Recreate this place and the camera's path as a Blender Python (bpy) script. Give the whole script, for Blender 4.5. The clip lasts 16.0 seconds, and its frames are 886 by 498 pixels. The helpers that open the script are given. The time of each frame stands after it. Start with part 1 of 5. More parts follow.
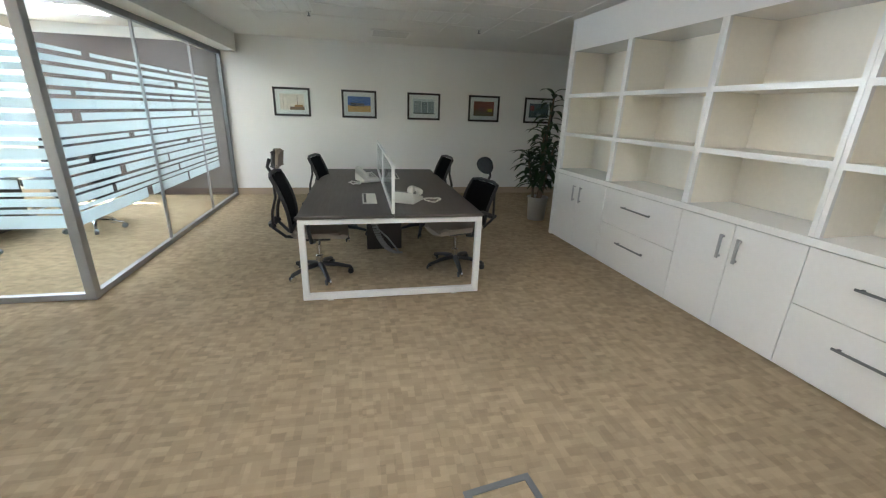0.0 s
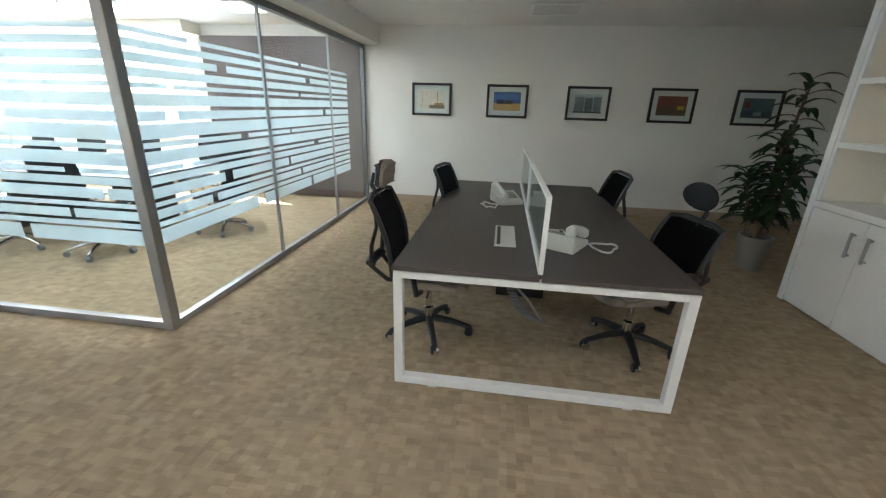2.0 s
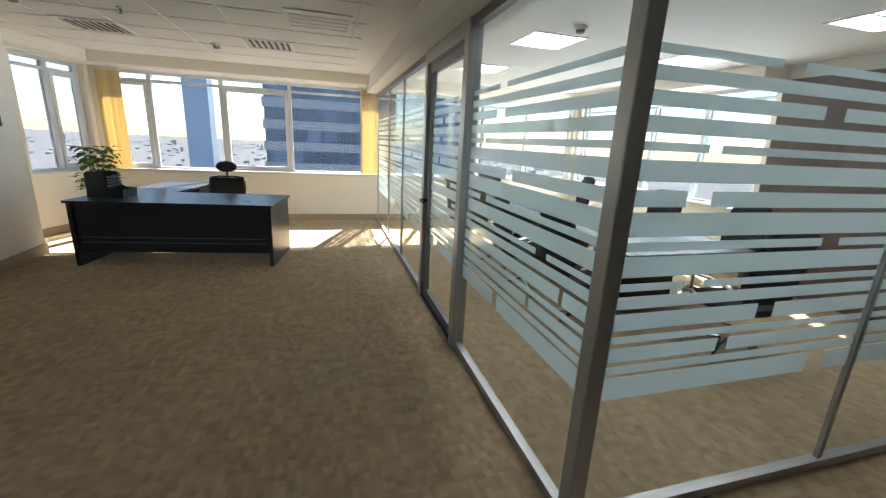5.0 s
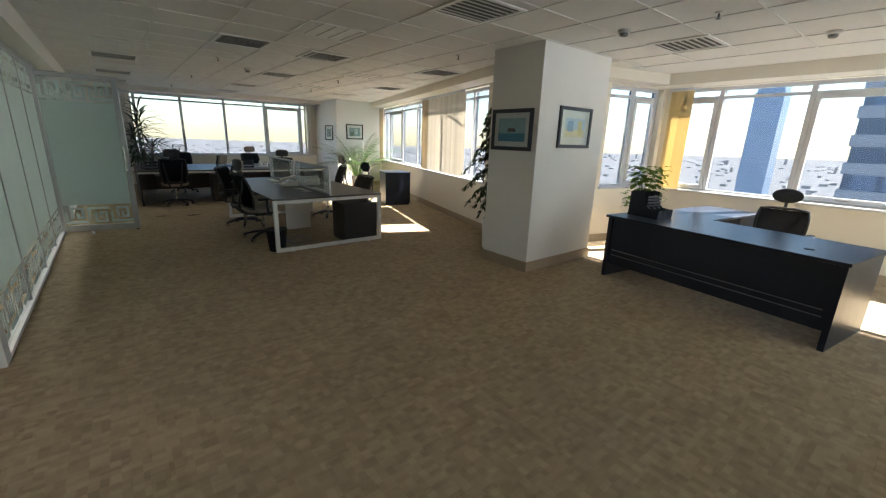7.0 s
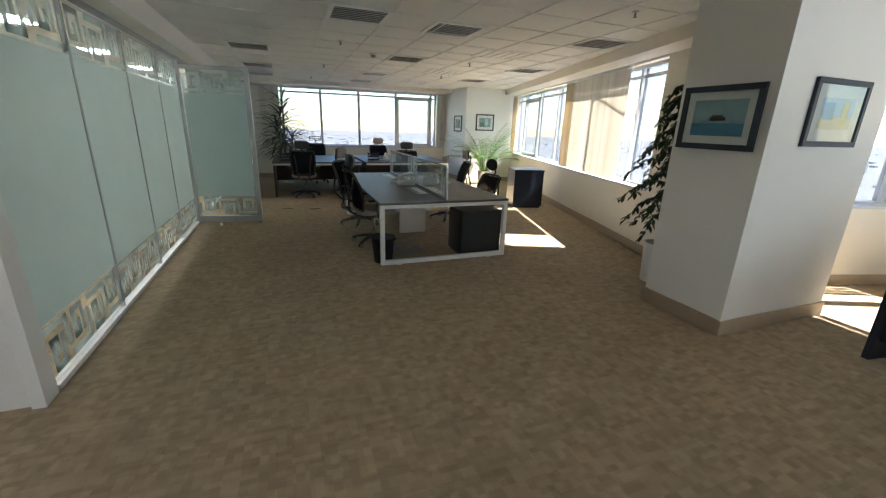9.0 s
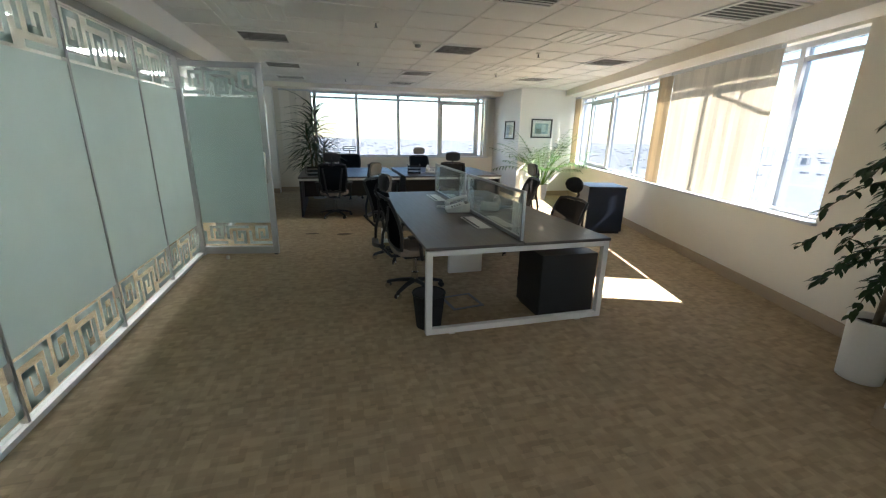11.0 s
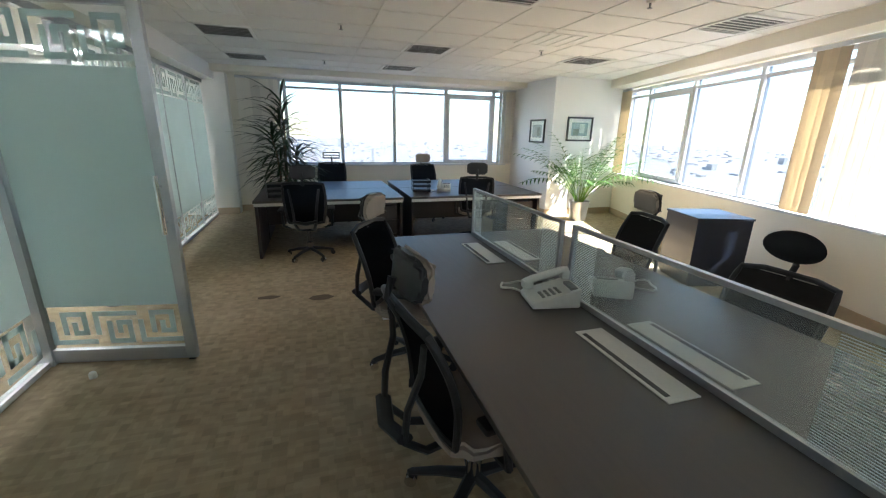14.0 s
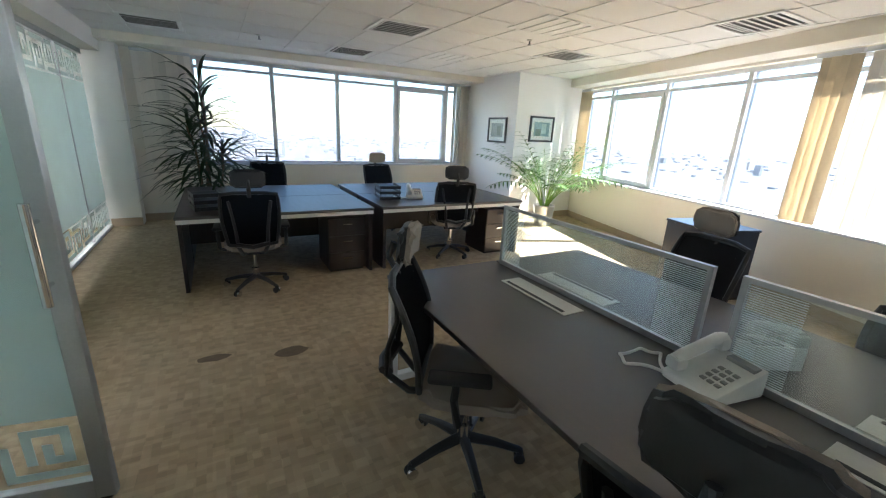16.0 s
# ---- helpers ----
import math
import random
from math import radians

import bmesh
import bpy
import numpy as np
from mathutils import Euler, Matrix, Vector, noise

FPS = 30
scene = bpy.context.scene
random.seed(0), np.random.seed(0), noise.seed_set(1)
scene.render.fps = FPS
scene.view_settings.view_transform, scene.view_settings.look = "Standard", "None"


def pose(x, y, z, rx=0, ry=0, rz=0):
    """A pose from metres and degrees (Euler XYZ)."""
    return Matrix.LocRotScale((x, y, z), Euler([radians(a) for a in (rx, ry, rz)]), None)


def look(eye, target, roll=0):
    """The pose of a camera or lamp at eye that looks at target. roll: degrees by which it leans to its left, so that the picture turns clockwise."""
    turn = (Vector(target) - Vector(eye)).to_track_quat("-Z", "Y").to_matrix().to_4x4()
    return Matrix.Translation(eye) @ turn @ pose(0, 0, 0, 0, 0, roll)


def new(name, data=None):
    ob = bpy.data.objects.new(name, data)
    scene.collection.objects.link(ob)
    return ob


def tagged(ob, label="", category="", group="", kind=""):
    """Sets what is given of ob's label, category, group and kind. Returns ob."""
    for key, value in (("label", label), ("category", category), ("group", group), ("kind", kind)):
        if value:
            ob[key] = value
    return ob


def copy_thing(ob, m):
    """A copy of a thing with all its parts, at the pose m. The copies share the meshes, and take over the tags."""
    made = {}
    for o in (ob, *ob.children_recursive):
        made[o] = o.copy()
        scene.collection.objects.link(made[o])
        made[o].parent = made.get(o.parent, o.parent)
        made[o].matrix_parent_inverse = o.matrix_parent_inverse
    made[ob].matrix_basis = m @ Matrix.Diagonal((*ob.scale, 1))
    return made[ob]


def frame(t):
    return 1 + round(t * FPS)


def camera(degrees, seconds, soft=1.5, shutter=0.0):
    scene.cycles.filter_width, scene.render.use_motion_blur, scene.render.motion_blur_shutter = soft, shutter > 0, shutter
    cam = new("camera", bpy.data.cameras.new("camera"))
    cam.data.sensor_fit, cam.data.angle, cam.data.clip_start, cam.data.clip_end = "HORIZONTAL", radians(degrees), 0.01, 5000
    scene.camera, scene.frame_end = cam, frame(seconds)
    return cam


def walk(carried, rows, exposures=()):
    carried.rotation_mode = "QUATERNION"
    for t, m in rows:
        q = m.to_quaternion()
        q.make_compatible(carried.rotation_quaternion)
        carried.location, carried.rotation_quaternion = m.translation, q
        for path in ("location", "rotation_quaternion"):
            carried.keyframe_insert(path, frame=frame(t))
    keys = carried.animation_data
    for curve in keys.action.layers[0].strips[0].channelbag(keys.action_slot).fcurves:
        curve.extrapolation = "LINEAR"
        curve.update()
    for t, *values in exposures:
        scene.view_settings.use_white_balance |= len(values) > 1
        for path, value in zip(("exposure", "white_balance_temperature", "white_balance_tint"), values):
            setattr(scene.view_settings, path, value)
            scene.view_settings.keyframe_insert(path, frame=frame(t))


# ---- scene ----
cam = camera(95.5, 16.0, soft=1.2)
PATH = [
    (0, (0.916, 0.628, 1.558), (1.315, 2.477, 0.909), 2.0),
    (0.5, (1.006, 0.949, 1.545), (1.237, 2.818, 0.871), 1.3),
    (1, (1.035, 1.272, 1.538), (1.171, 3.144, 0.849), 2.0),
    (1.5, (0.988, 1.604, 1.54), (1.115, 3.481, 0.861), 2.2),
    (2, (0.946, 1.948, 1.528), (0.695, 3.816, 0.859), 1.7),
    (2.5, (0.895, 2.248, 1.55), (0.067, 3.961, 0.933), 2.0),
    (3, (0.745, 2.483, 1.547), (-0.467, 3.979, 1.008), 1.7),
    (3.2, (0.679, 2.589, 1.539), (-0.625, 4.018, 1.031), 1.3),
    (5.3, (-0.333, 3.241, 1.579), (-2.254, 3.455, 1.066), 2.8),
    (5.5, (-0.507, 3.276, 1.535), (-2.441, 3.215, 1.031), 2.7),
    (6, (-0.695, 3.304, 1.534), (-2.469, 2.53, 1.03), 2.8),
    (6.5, (-0.832, 3.087, 1.521), (-2.323, 1.853, 1.019), 2.6),
    (7, (-0.911, 2.89, 1.564), (-2.122, 1.387, 1.038), 1.9),
    (7.5, (-1.152, 2.683, 1.56), (-2.147, 1.035, 1.019), 1.5),
    (8, (-1.295, 2.454, 1.559), (-2.162, 0.736, 1.013), 1.8),
    (8.5, (-1.369, 2.128, 1.584), (-2.167, 0.381, 1.025), 1.9),
    (9, (-1.523, 1.781, 1.578), (-2.21, -0.004, 0.992), 1.8),
    (9.5, (-1.585, 1.394, 1.558), (-2.185, -0.424, 0.98), 1.9),
    (9.7, (-1.603, 1.254, 1.553), (-2.168, -0.576, 0.978), 2.0),
    (11.8, (-1.875, -0.422, 1.589), (-2.391, -2.275, 1.044), 1.0),
    (12, (-1.895, -0.594, 1.572), (-2.433, -2.442, 1.031), 0.9),
    (12.5, (-1.932, -1.013, 1.583), (-2.517, -2.845, 1.036), 1.0),
    (13, (-1.894, -1.465, 1.563), (-2.52, -3.283, 1.009), 1.3),
    (13.5, (-1.927, -1.844, 1.554), (-2.541, -3.666, 1.002), 1.0),
    (14, (-1.958, -2.213, 1.593), (-2.538, -4.044, 1.035), 1.2),
    (14.5, (-1.886, -2.563, 1.577), (-2.477, -4.383, 0.995), 1.6),
    (15, (-1.851, -2.906, 1.569), (-2.479, -4.709, 0.973), 1.3),
    (15.5, (-1.802, -3.183, 1.574), (-2.531, -4.951, 0.986), 1.6),
    (16, (-1.59, -3.299, 1.596), (-2.533, -4.97, 1.031), 2.8),
]
walk(cam, [(t, look(eye, target, roll)) for t, eye, target, roll in PATH],
     [(0, 4.45, 6000, 10), (1.5, 4.4, 6000, 10), (3.0, 3.75, 6150, 10), (5.5, 2.8, 6500, 10), (7, 3.0, 6300, 10), (9.5, 3.4, 6100, 10), (12, 3.55, 6000, 10), (16, 3.75, 5800, 10)])

# ---------------- world, sun ----------------
world = bpy.data.worlds.new("sky")
scene.world = world
world.use_nodes = True
wn = world.node_tree.nodes
sky = wn.new("ShaderNodeTexSky")
sky.sky_type = "NISHITA"
sky.sun_disc = False
sky.sun_elevation = radians(44)
sky.sun_rotation = radians(-70.7)
sky.dust_density = 0.25
sky.ozone_density = 2.5
sky.air_density = 1.2
world.node_tree.links.new(sky.outputs[0], wn["Background"].inputs[0])
wn["Background"].inputs[1].default_value = 0.15
sun = new("sun", bpy.data.lights.new("sun", "SUN"))
sun.data.energy = 5.0
sun.data.angle = radians(0.6)
sun.data.color = (1.0, 0.93, 0.82)
sun.matrix_world = look((-30, 11.7, 31), (0, 0, 0))

# daylight of the open north sky in the meeting room's window
north = new("window_daylight", bpy.data.lights.new("window_daylight", "AREA"))
north.data.shape = "RECTANGLE"
north.data.size = 3.9
north.data.size_y = 1.5
north.data.energy = 34.0
north.data.color = (0.90, 0.96, 1.0)
north.matrix_world = look((-5.98, 8.62, 1.66), (-5.98, 7.0, 1.60))

FILL_LAMP_POWER = 0.9
MEETING_LAMP_POWER = 2.0
ROOM_FILL_POWER = 5.0

# ---------------- materials ----------------
def mat(name, col, rough=0.5, metal=0.0, var=0.12, scale=6.0, grain=60.0, bump=0.05, spec=0.5, stretch=(1, 1, 1), rnd=0.0):
    m = bpy.data.materials.new(name)
    m.use_nodes = True
    nt = m.node_tree
    n, l = nt.nodes, nt.links
    b = n["Principled BSDF"]
    tc = n.new("ShaderNodeTexCoord")
    mp = n.new("ShaderNodeMapping")
    mp.inputs["Scale"].default_value = stretch
    l.new(tc.outputs["Object"], mp.inputs[0])
    big = n.new("ShaderNodeTexNoise")
    big.inputs["Scale"].default_value = scale
    big.inputs["Detail"].default_value = 4
    fine = n.new("ShaderNodeTexNoise")
    fine.inputs["Scale"].default_value = grain
    fine.inputs["Detail"].default_value = 3
    l.new(mp.outputs[0], big.inputs[0])
    l.new(mp.outputs[0], fine.inputs[0])
    add = n.new("ShaderNodeMath")
    add.operation = "ADD"
    l.new(big.outputs[0], add.inputs[0])
    l.new(fine.outputs[0], add.inputs[1])
    rng = n.new("ShaderNodeMapRange")
    rng.inputs["From Min"].default_value = 0.6
    rng.inputs["From Max"].default_value = 1.4
    rng.inputs["To Min"].default_value = 1 - var
    rng.inputs["To Max"].default_value = 1 + var
    l.new(add.outputs[0], rng.inputs["Value"])
    fac = rng.outputs[0]
    if rnd:
        oi = n.new("ShaderNodeObjectInfo")
        r2 = n.new("ShaderNodeMapRange")
        r2.inputs["To Min"].default_value = 1 - rnd
        r2.inputs["To Max"].default_value = 1 + rnd
        l.new(oi.outputs["Random"], r2.inputs["Value"])
        mu = n.new("ShaderNodeMath")
        mu.operation = "MULTIPLY"
        l.new(fac, mu.inputs[0])
        l.new(r2.outputs[0], mu.inputs[1])
        fac = mu.outputs[0]
    sc = n.new("ShaderNodeVectorMath")
    sc.operation = "SCALE"
    sc.inputs[0].default_value = col
    l.new(fac, sc.inputs["Scale"])
    l.new(sc.outputs[0], b.inputs["Base Color"])
    r3 = n.new("ShaderNodeMapRange")
    r3.inputs["To Min"].default_value = max(0.03, rough * 0.8)
    r3.inputs["To Max"].default_value = min(1, rough * 1.2)
    l.new(big.outputs[0], r3.inputs["Value"])
    l.new(r3.outputs[0], b.inputs["Roughness"])
    b.inputs["Metallic"].default_value = metal
    b.inputs["Specular IOR Level"].default_value = spec
    if bump:
        bp = n.new("ShaderNodeBump")
        bp.inputs["Strength"].default_value = bump
        bp.inputs["Distance"].default_value = 0.01
        l.new(fine.outputs[0], bp.inputs["Height"])
        l.new(bp.outputs[0], b.inputs["Normal"])
    return m


def carpet():
    m = mat("carpet_beige", (0.40, 0.315, 0.205), 0.95, var=0.10, scale=1.2, grain=420, bump=0.5, spec=0.1)
    nt = m.node_tree
    n, l = nt.nodes, nt.links
    b = n["Principled BSDF"]
    tc = n.new("ShaderNodeTexCoord")
    warp = n.new("ShaderNodeTexNoise")
    warp.inputs["Scale"].default_value = 30
    wv = n.new("ShaderNodeVectorMath")
    wv.operation = "MULTIPLY_ADD"
    wv.inputs[1].default_value = (0.012, 0.012, 0)
    l.new(tc.outputs["Object"], warp.inputs[0])
    l.new(warp.outputs[1], wv.inputs[0])
    l.new(tc.outputs["Object"], wv.inputs[2])
    outs = []
    for inc in ((0.040, 0.055, 1), (0.075, 0.032, 1), (0.5, 0.5, 1)):
        sn = n.new("ShaderNodeVectorMath")
        sn.operation = "SNAP"
        sn.inputs[1].default_value = inc
        wh = n.new("ShaderNodeTexWhiteNoise")
        wh.noise_dimensions = "2D"
        l.new(wv.outputs[0], sn.inputs[0])
        l.new(sn.outputs[0], wh.inputs[0])
        outs.append(wh.outputs[0])
    s = n.new("ShaderNodeMath")
    s.operation = "ADD"
    l.new(outs[0], s.inputs[0])
    l.new(outs[1], s.inputs[1])
    r = n.new("ShaderNodeMapRange")
    r.inputs["From Max"].default_value = 2.0
    r.inputs["To Min"].default_value = 0.76
    r.inputs["To Max"].default_value = 1.20
    l.new(s.outputs[0], r.inputs["Value"])
    r2 = n.new("ShaderNodeMapRange")
    r2.inputs["To Min"].default_value = 0.97
    r2.inputs["To Max"].default_value = 1.03
    l.new(outs[2], r2.inputs["Value"])
    mu = n.new("ShaderNodeMath")
    mu.operation = "MULTIPLY"
    l.new(r.outputs[0], mu.inputs[0])
    l.new(r2.outputs[0], mu.inputs[1])
    src = b.inputs["Base Color"].links[0].from_socket
    sc = n.new("ShaderNodeVectorMath")
    sc.operation = "SCALE"
    l.new(src, sc.inputs[0])
    l.new(mu.outputs[0], sc.inputs["Scale"])
    l.new(sc.outputs[0], b.inputs["Base Color"])
    return m


def glass(name, tint, gloss=0.9, haze=0.0, hazecol=(0.8, 0.85, 0.85)):
    m = bpy.data.materials.new(name)
    m.use_nodes = True
    n, l = m.node_tree.nodes, m.node_tree.links
    n.remove(n["Principled BSDF"])
    out = n["Material Output"]
    tr = n.new("ShaderNodeBsdfTransparent")
    tr.inputs[0].default_value = (*tint, 1)
    gl = n.new("ShaderNodeBsdfGlossy")
    gl.inputs["Roughness"].default_value = 0.02
    fr = n.new("ShaderNodeLayerWeight")
    fr.inputs["Blend"].default_value = 0.5
    pw = n.new("ShaderNodeMath")
    pw.operation = "POWER"
    pw.inputs[1].default_value = 4.0
    l.new(fr.outputs["Facing"], pw.inputs[0])
    lo = n.new("ShaderNodeMath")
    lo.operation = "MULTIPLY_ADD"
    lo.inputs[1].default_value = 0.75
    lo.inputs[2].default_value = 0.04
    l.new(pw.outputs[0], lo.inputs[0])
    mu = n.new("ShaderNodeMath")
    mu.operation = "MULTIPLY"
    mu.inputs[1].default_value = gloss
    l.new(lo.outputs[0], mu.inputs[0])
    mix = n.new("ShaderNodeMixShader")
    l.new(mu.outputs[0], mix.inputs[0])
    l.new(tr.outputs[0], mix.inputs[1])
    l.new(gl.outputs[0], mix.inputs[2])
    last = mix.outputs[0]
    if haze:
        tl = n.new("ShaderNodeBsdfTranslucent")
        tl.inputs[0].default_value = (*hazecol, 1)
        df = n.new("ShaderNodeBsdfDiffuse")
        df.inputs[0].default_value = (*hazecol, 1)
        half = n.new("ShaderNodeMixShader")
        half.inputs[0].default_value = 0.5
        l.new(tl.outputs[0], half.inputs[1])
        l.new(df.outputs[0], half.inputs[2])
        m2 = n.new("ShaderNodeMixShader")
        tc = n.new("ShaderNodeTexCoord")
        nz = n.new("ShaderNodeTexNoise")
        nz.inputs["Scale"].default_value = 3.0
        l.new(tc.outputs["Object"], nz.inputs[0])
        mr = n.new("ShaderNodeMapRange")
        mr.inputs["To Min"].default_value = haze - 0.05
        mr.inputs["To Max"].default_value = min(1, haze + 0.05)
        l.new(nz.outputs[0], mr.inputs["Value"])
        l.new(mr.outputs[0], m2.inputs[0])
        l.new(last, m2.inputs[1])
        l.new(half.outputs[0], m2.inputs[2])
        last = m2.outputs[0]
    l.new(last, out.inputs[0])
    return m


def thin(name, col, through_=0.5, var=0.2, scale=8.0):
    """leaf or cloth that lets light through"""
    m = mat(name, col, 0.45, var=var, scale=scale, grain=40, bump=0.05, spec=0.4, rnd=0.1)
    n, l = m.node_tree.nodes, m.node_tree.links
    b = n["Principled BSDF"]
    tl = n.new("ShaderNodeBsdfTranslucent")
    l.new(b.inputs["Base Color"].links[0].from_socket, tl.inputs[0])
    mix = n.new("ShaderNodeMixShader")
    mix.inputs[0].default_value = through_
    l.new(b.outputs[0], mix.inputs[1])
    l.new(tl.outputs[0], mix.inputs[2])
    l.new(mix.outputs[0], n["Material Output"].inputs[0])
    return m


CARPET = carpet()
WALL = mat("wall_paint_white", (0.82, 0.81, 0.78), 0.7, var=0.03, scale=1.5, grain=180, bump=0.04, spec=0.3)
WALLW = mat("wall_paint_cream", (0.80, 0.76, 0.67), 0.7, var=0.03, scale=1.5, grain=180, bump=0.04, spec=0.3)
CEIL = mat("ceiling_board", (0.80, 0.79, 0.77), 0.9, var=0.03, scale=2.0, grain=250, bump=0.08, spec=0.2)
TBAR = mat("ceiling_bar", (0.82, 0.82, 0.80), 0.5, var=0.02)
BASE = mat("baseboard_beige", (0.42, 0.33, 0.23), 0.6, var=0.06, scale=4, grain=90)
ALU = mat("brushed_aluminium", (0.46, 0.47, 0.49), 0.38, 0.85, var=0.06, scale=3, grain=120, bump=0.02)
ALUD = mat("grey_aluminium", (0.22, 0.235, 0.25), 0.4, 0.7, var=0.06, scale=3, grain=120, bump=0.02)
WHITEF = mat("white_window_frame", (0.60, 0.62, 0.65), 0.4, var=0.03, scale=3)
GLASS = glass("clear_glass", (0.95, 0.975, 0.97), 0.6)
WINGLASS = glass("window_glass", (0.42, 0.44, 0.455), 0.5)
FILM = glass("frosted_film", (0.88, 0.94, 0.96), 0.4, 0.86, (0.84, 0.92, 0.95))
FROST = glass("frosted_glass", (0.75, 0.85, 0.82), 0.8, 0.92, (0.72, 0.80, 0.785))
SCREENG = glass("desk_screen_glass", (0.90, 0.94, 0.93), 0.8, 0.08, (0.74, 0.80, 0.80))
WENGE = mat("dark_wenge_laminate", (0.055, 0.044, 0.040), 0.42, var=0.25, scale=3, grain=70, bump=0.03, spec=1.0, stretch=(14, 1, 14))
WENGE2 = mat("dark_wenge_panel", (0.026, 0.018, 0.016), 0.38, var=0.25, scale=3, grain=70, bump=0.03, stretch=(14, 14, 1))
NAVY = mat("blue_black_laminate", (0.012, 0.018, 0.034), 0.33, var=0.2, scale=3, grain=70, bump=0.02, stretch=(12, 12, 1))
WHITEM = mat("white_powder_coat", (0.80, 0.80, 0.78), 0.4, var=0.03)
GLOSSW = mat("white_gloss_board", (0.87, 0.87, 0.86), 0.22, var=0.02, scale=1.5, grain=30, bump=0.01)
SHELFM = mat("cream_shelf_board", (0.87, 0.83, 0.74), 0.45, var=0.03, scale=1.5, grain=30, bump=0.01)
BLACKP = mat("black_plastic", (0.015, 0.015, 0.017), 0.45, var=0.15, scale=10, grain=200, bump=0.05)
BLACKM = mat("black_mesh_cloth", (0.022, 0.023, 0.026), 0.85, var=0.25, scale=20, grain=500, bump=0.4, spec=0.2)
BEIGE = mat("beige_seat_cloth", (0.34, 0.29, 0.24), 0.9, var=0.12, scale=8, grain=400, bump=0.4, spec=0.15)
CHROME = mat("chrome", (0.72, 0.72, 0.73), 0.15, 1.0, var=0.03)
STEEL = mat("steel_pot", (0.50, 0.50, 0.49), 0.35, 0.9, var=0.08, stretch=(1, 1, 20))
PLASTW = mat("grey_white_plastic", (0.66, 0.66, 0.62), 0.45, var=0.05, scale=10)
KEYCAP = mat("grey_keys", (0.25, 0.25, 0.24), 0.5)
SOIL = mat("soil", (0.05, 0.035, 0.025), 0.95, var=0.4, grain=80, bump=0.6)
BARK = mat("bark", (0.16, 0.12, 0.08), 0.9, var=0.3, scale=12, grain=60, bump=0.5)
LEAFD = thin("dark_leaf", (0.025, 0.055, 0.018), 0.25)
LEAFM = thin("mid_leaf", (0.07, 0.145, 0.035), 0.4)
LEAFL = thin("light_leaf", (0.16, 0.26, 0.04), 0.5)
BLINDY = thin("yellow_blind_cloth", (0.72, 0.60, 0.34), 0.4, 0.06, 2)
BLINDT = thin("tan_blind_cloth", (0.62, 0.54, 0.40), 0.25, 0.06, 2)
BLINDC = thin("cream_blind_cloth", (0.78, 0.75, 0.69), 0.30, 0.05, 2)
BROWNP = mat("brown_wall_panel", (0.075, 0.055, 0.052), 0.4, var=0.12, scale=2, grain=50, stretch=(1, 1, 10))
BLACKF = mat("black_picture_frame", (0.012, 0.011, 0.012), 0.35, var=0.1)
MOUNT = mat("white_mount", (0.74, 0.74, 0.72), 0.8, var=0.02)
LOUVRE = mat("lamp_louvre", (0.78, 0.78, 0.76), 0.35, var=0.03)
# vent slats greyed and backing darkened: shade between the louvres put into colour
SLAT_SHADE = mat("vent_slat_shade", (0.66, 0.66, 0.64), 0.5)
VENT_SHADE = mat("vent_inside_shade", (0.14, 0.14, 0.14), 0.9)
# ground, tower glass and town colours are paled to stand in for haze
SAND = mat("haze_toned_desert_ground", (0.34, 0.305, 0.28), 0.95, var=0.10, scale=0.004, grain=0.05, bump=0)
TOWW = mat("tower_spandrel", (0.40, 0.42, 0.46), 0.5, var=0.04, scale=0.2, grain=3)
TOWG = mat("hazed_tower_glass", (0.13, 0.18, 0.28), 0.2, 0.2, var=0.2, scale=0.3, grain=2, bump=0, rnd=0.35)
TOWB = mat("hazed_blue_tower_glass", (0.34, 0.44, 0.58), 0.4, 0.0, var=0.1, scale=0.05, grain=1, bump=0)
FARB = mat("haze_toned_far_city", (0.36, 0.335, 0.32), 0.9, var=0.1, scale=0.02, grain=0.5, bump=0, rnd=0.2)

# ---------------- mesh helpers ----------------
def add_box(bm, x0, y0, z0, x1, y1, z1, bev=0.0, m=None):
    r = bmesh.ops.create_cube(bm, size=1.0)
    vs = r["verts"]
    c = Vector(((x0 + x1) / 2, (y0 + y1) / 2, (z0 + z1) / 2))
    s = Vector((abs(x1 - x0), abs(y1 - y0), abs(z1 - z0)))
    for v in vs:
        v.co = Vector((v.co.x * s.x, v.co.y * s.y, v.co.z * s.z)) + c
    if bev:
        es = list({e for v in vs for e in v.link_edges})
        g = bmesh.ops.bevel(bm, geom=es, offset=bev, segments=2, affect="EDGES", profile=0.5)
        vs = list({v for f in g["faces"] for v in f.verts} | {v for v in vs if v.is_valid})
    if m is not None:
        for v in vs:
            v.co = m @ v.co
    return vs


def boxes(*bs, bev=0.0):
    bm = bmesh.new()
    for b in bs:
        add_box(bm, *b, bev=bev)
    return bm


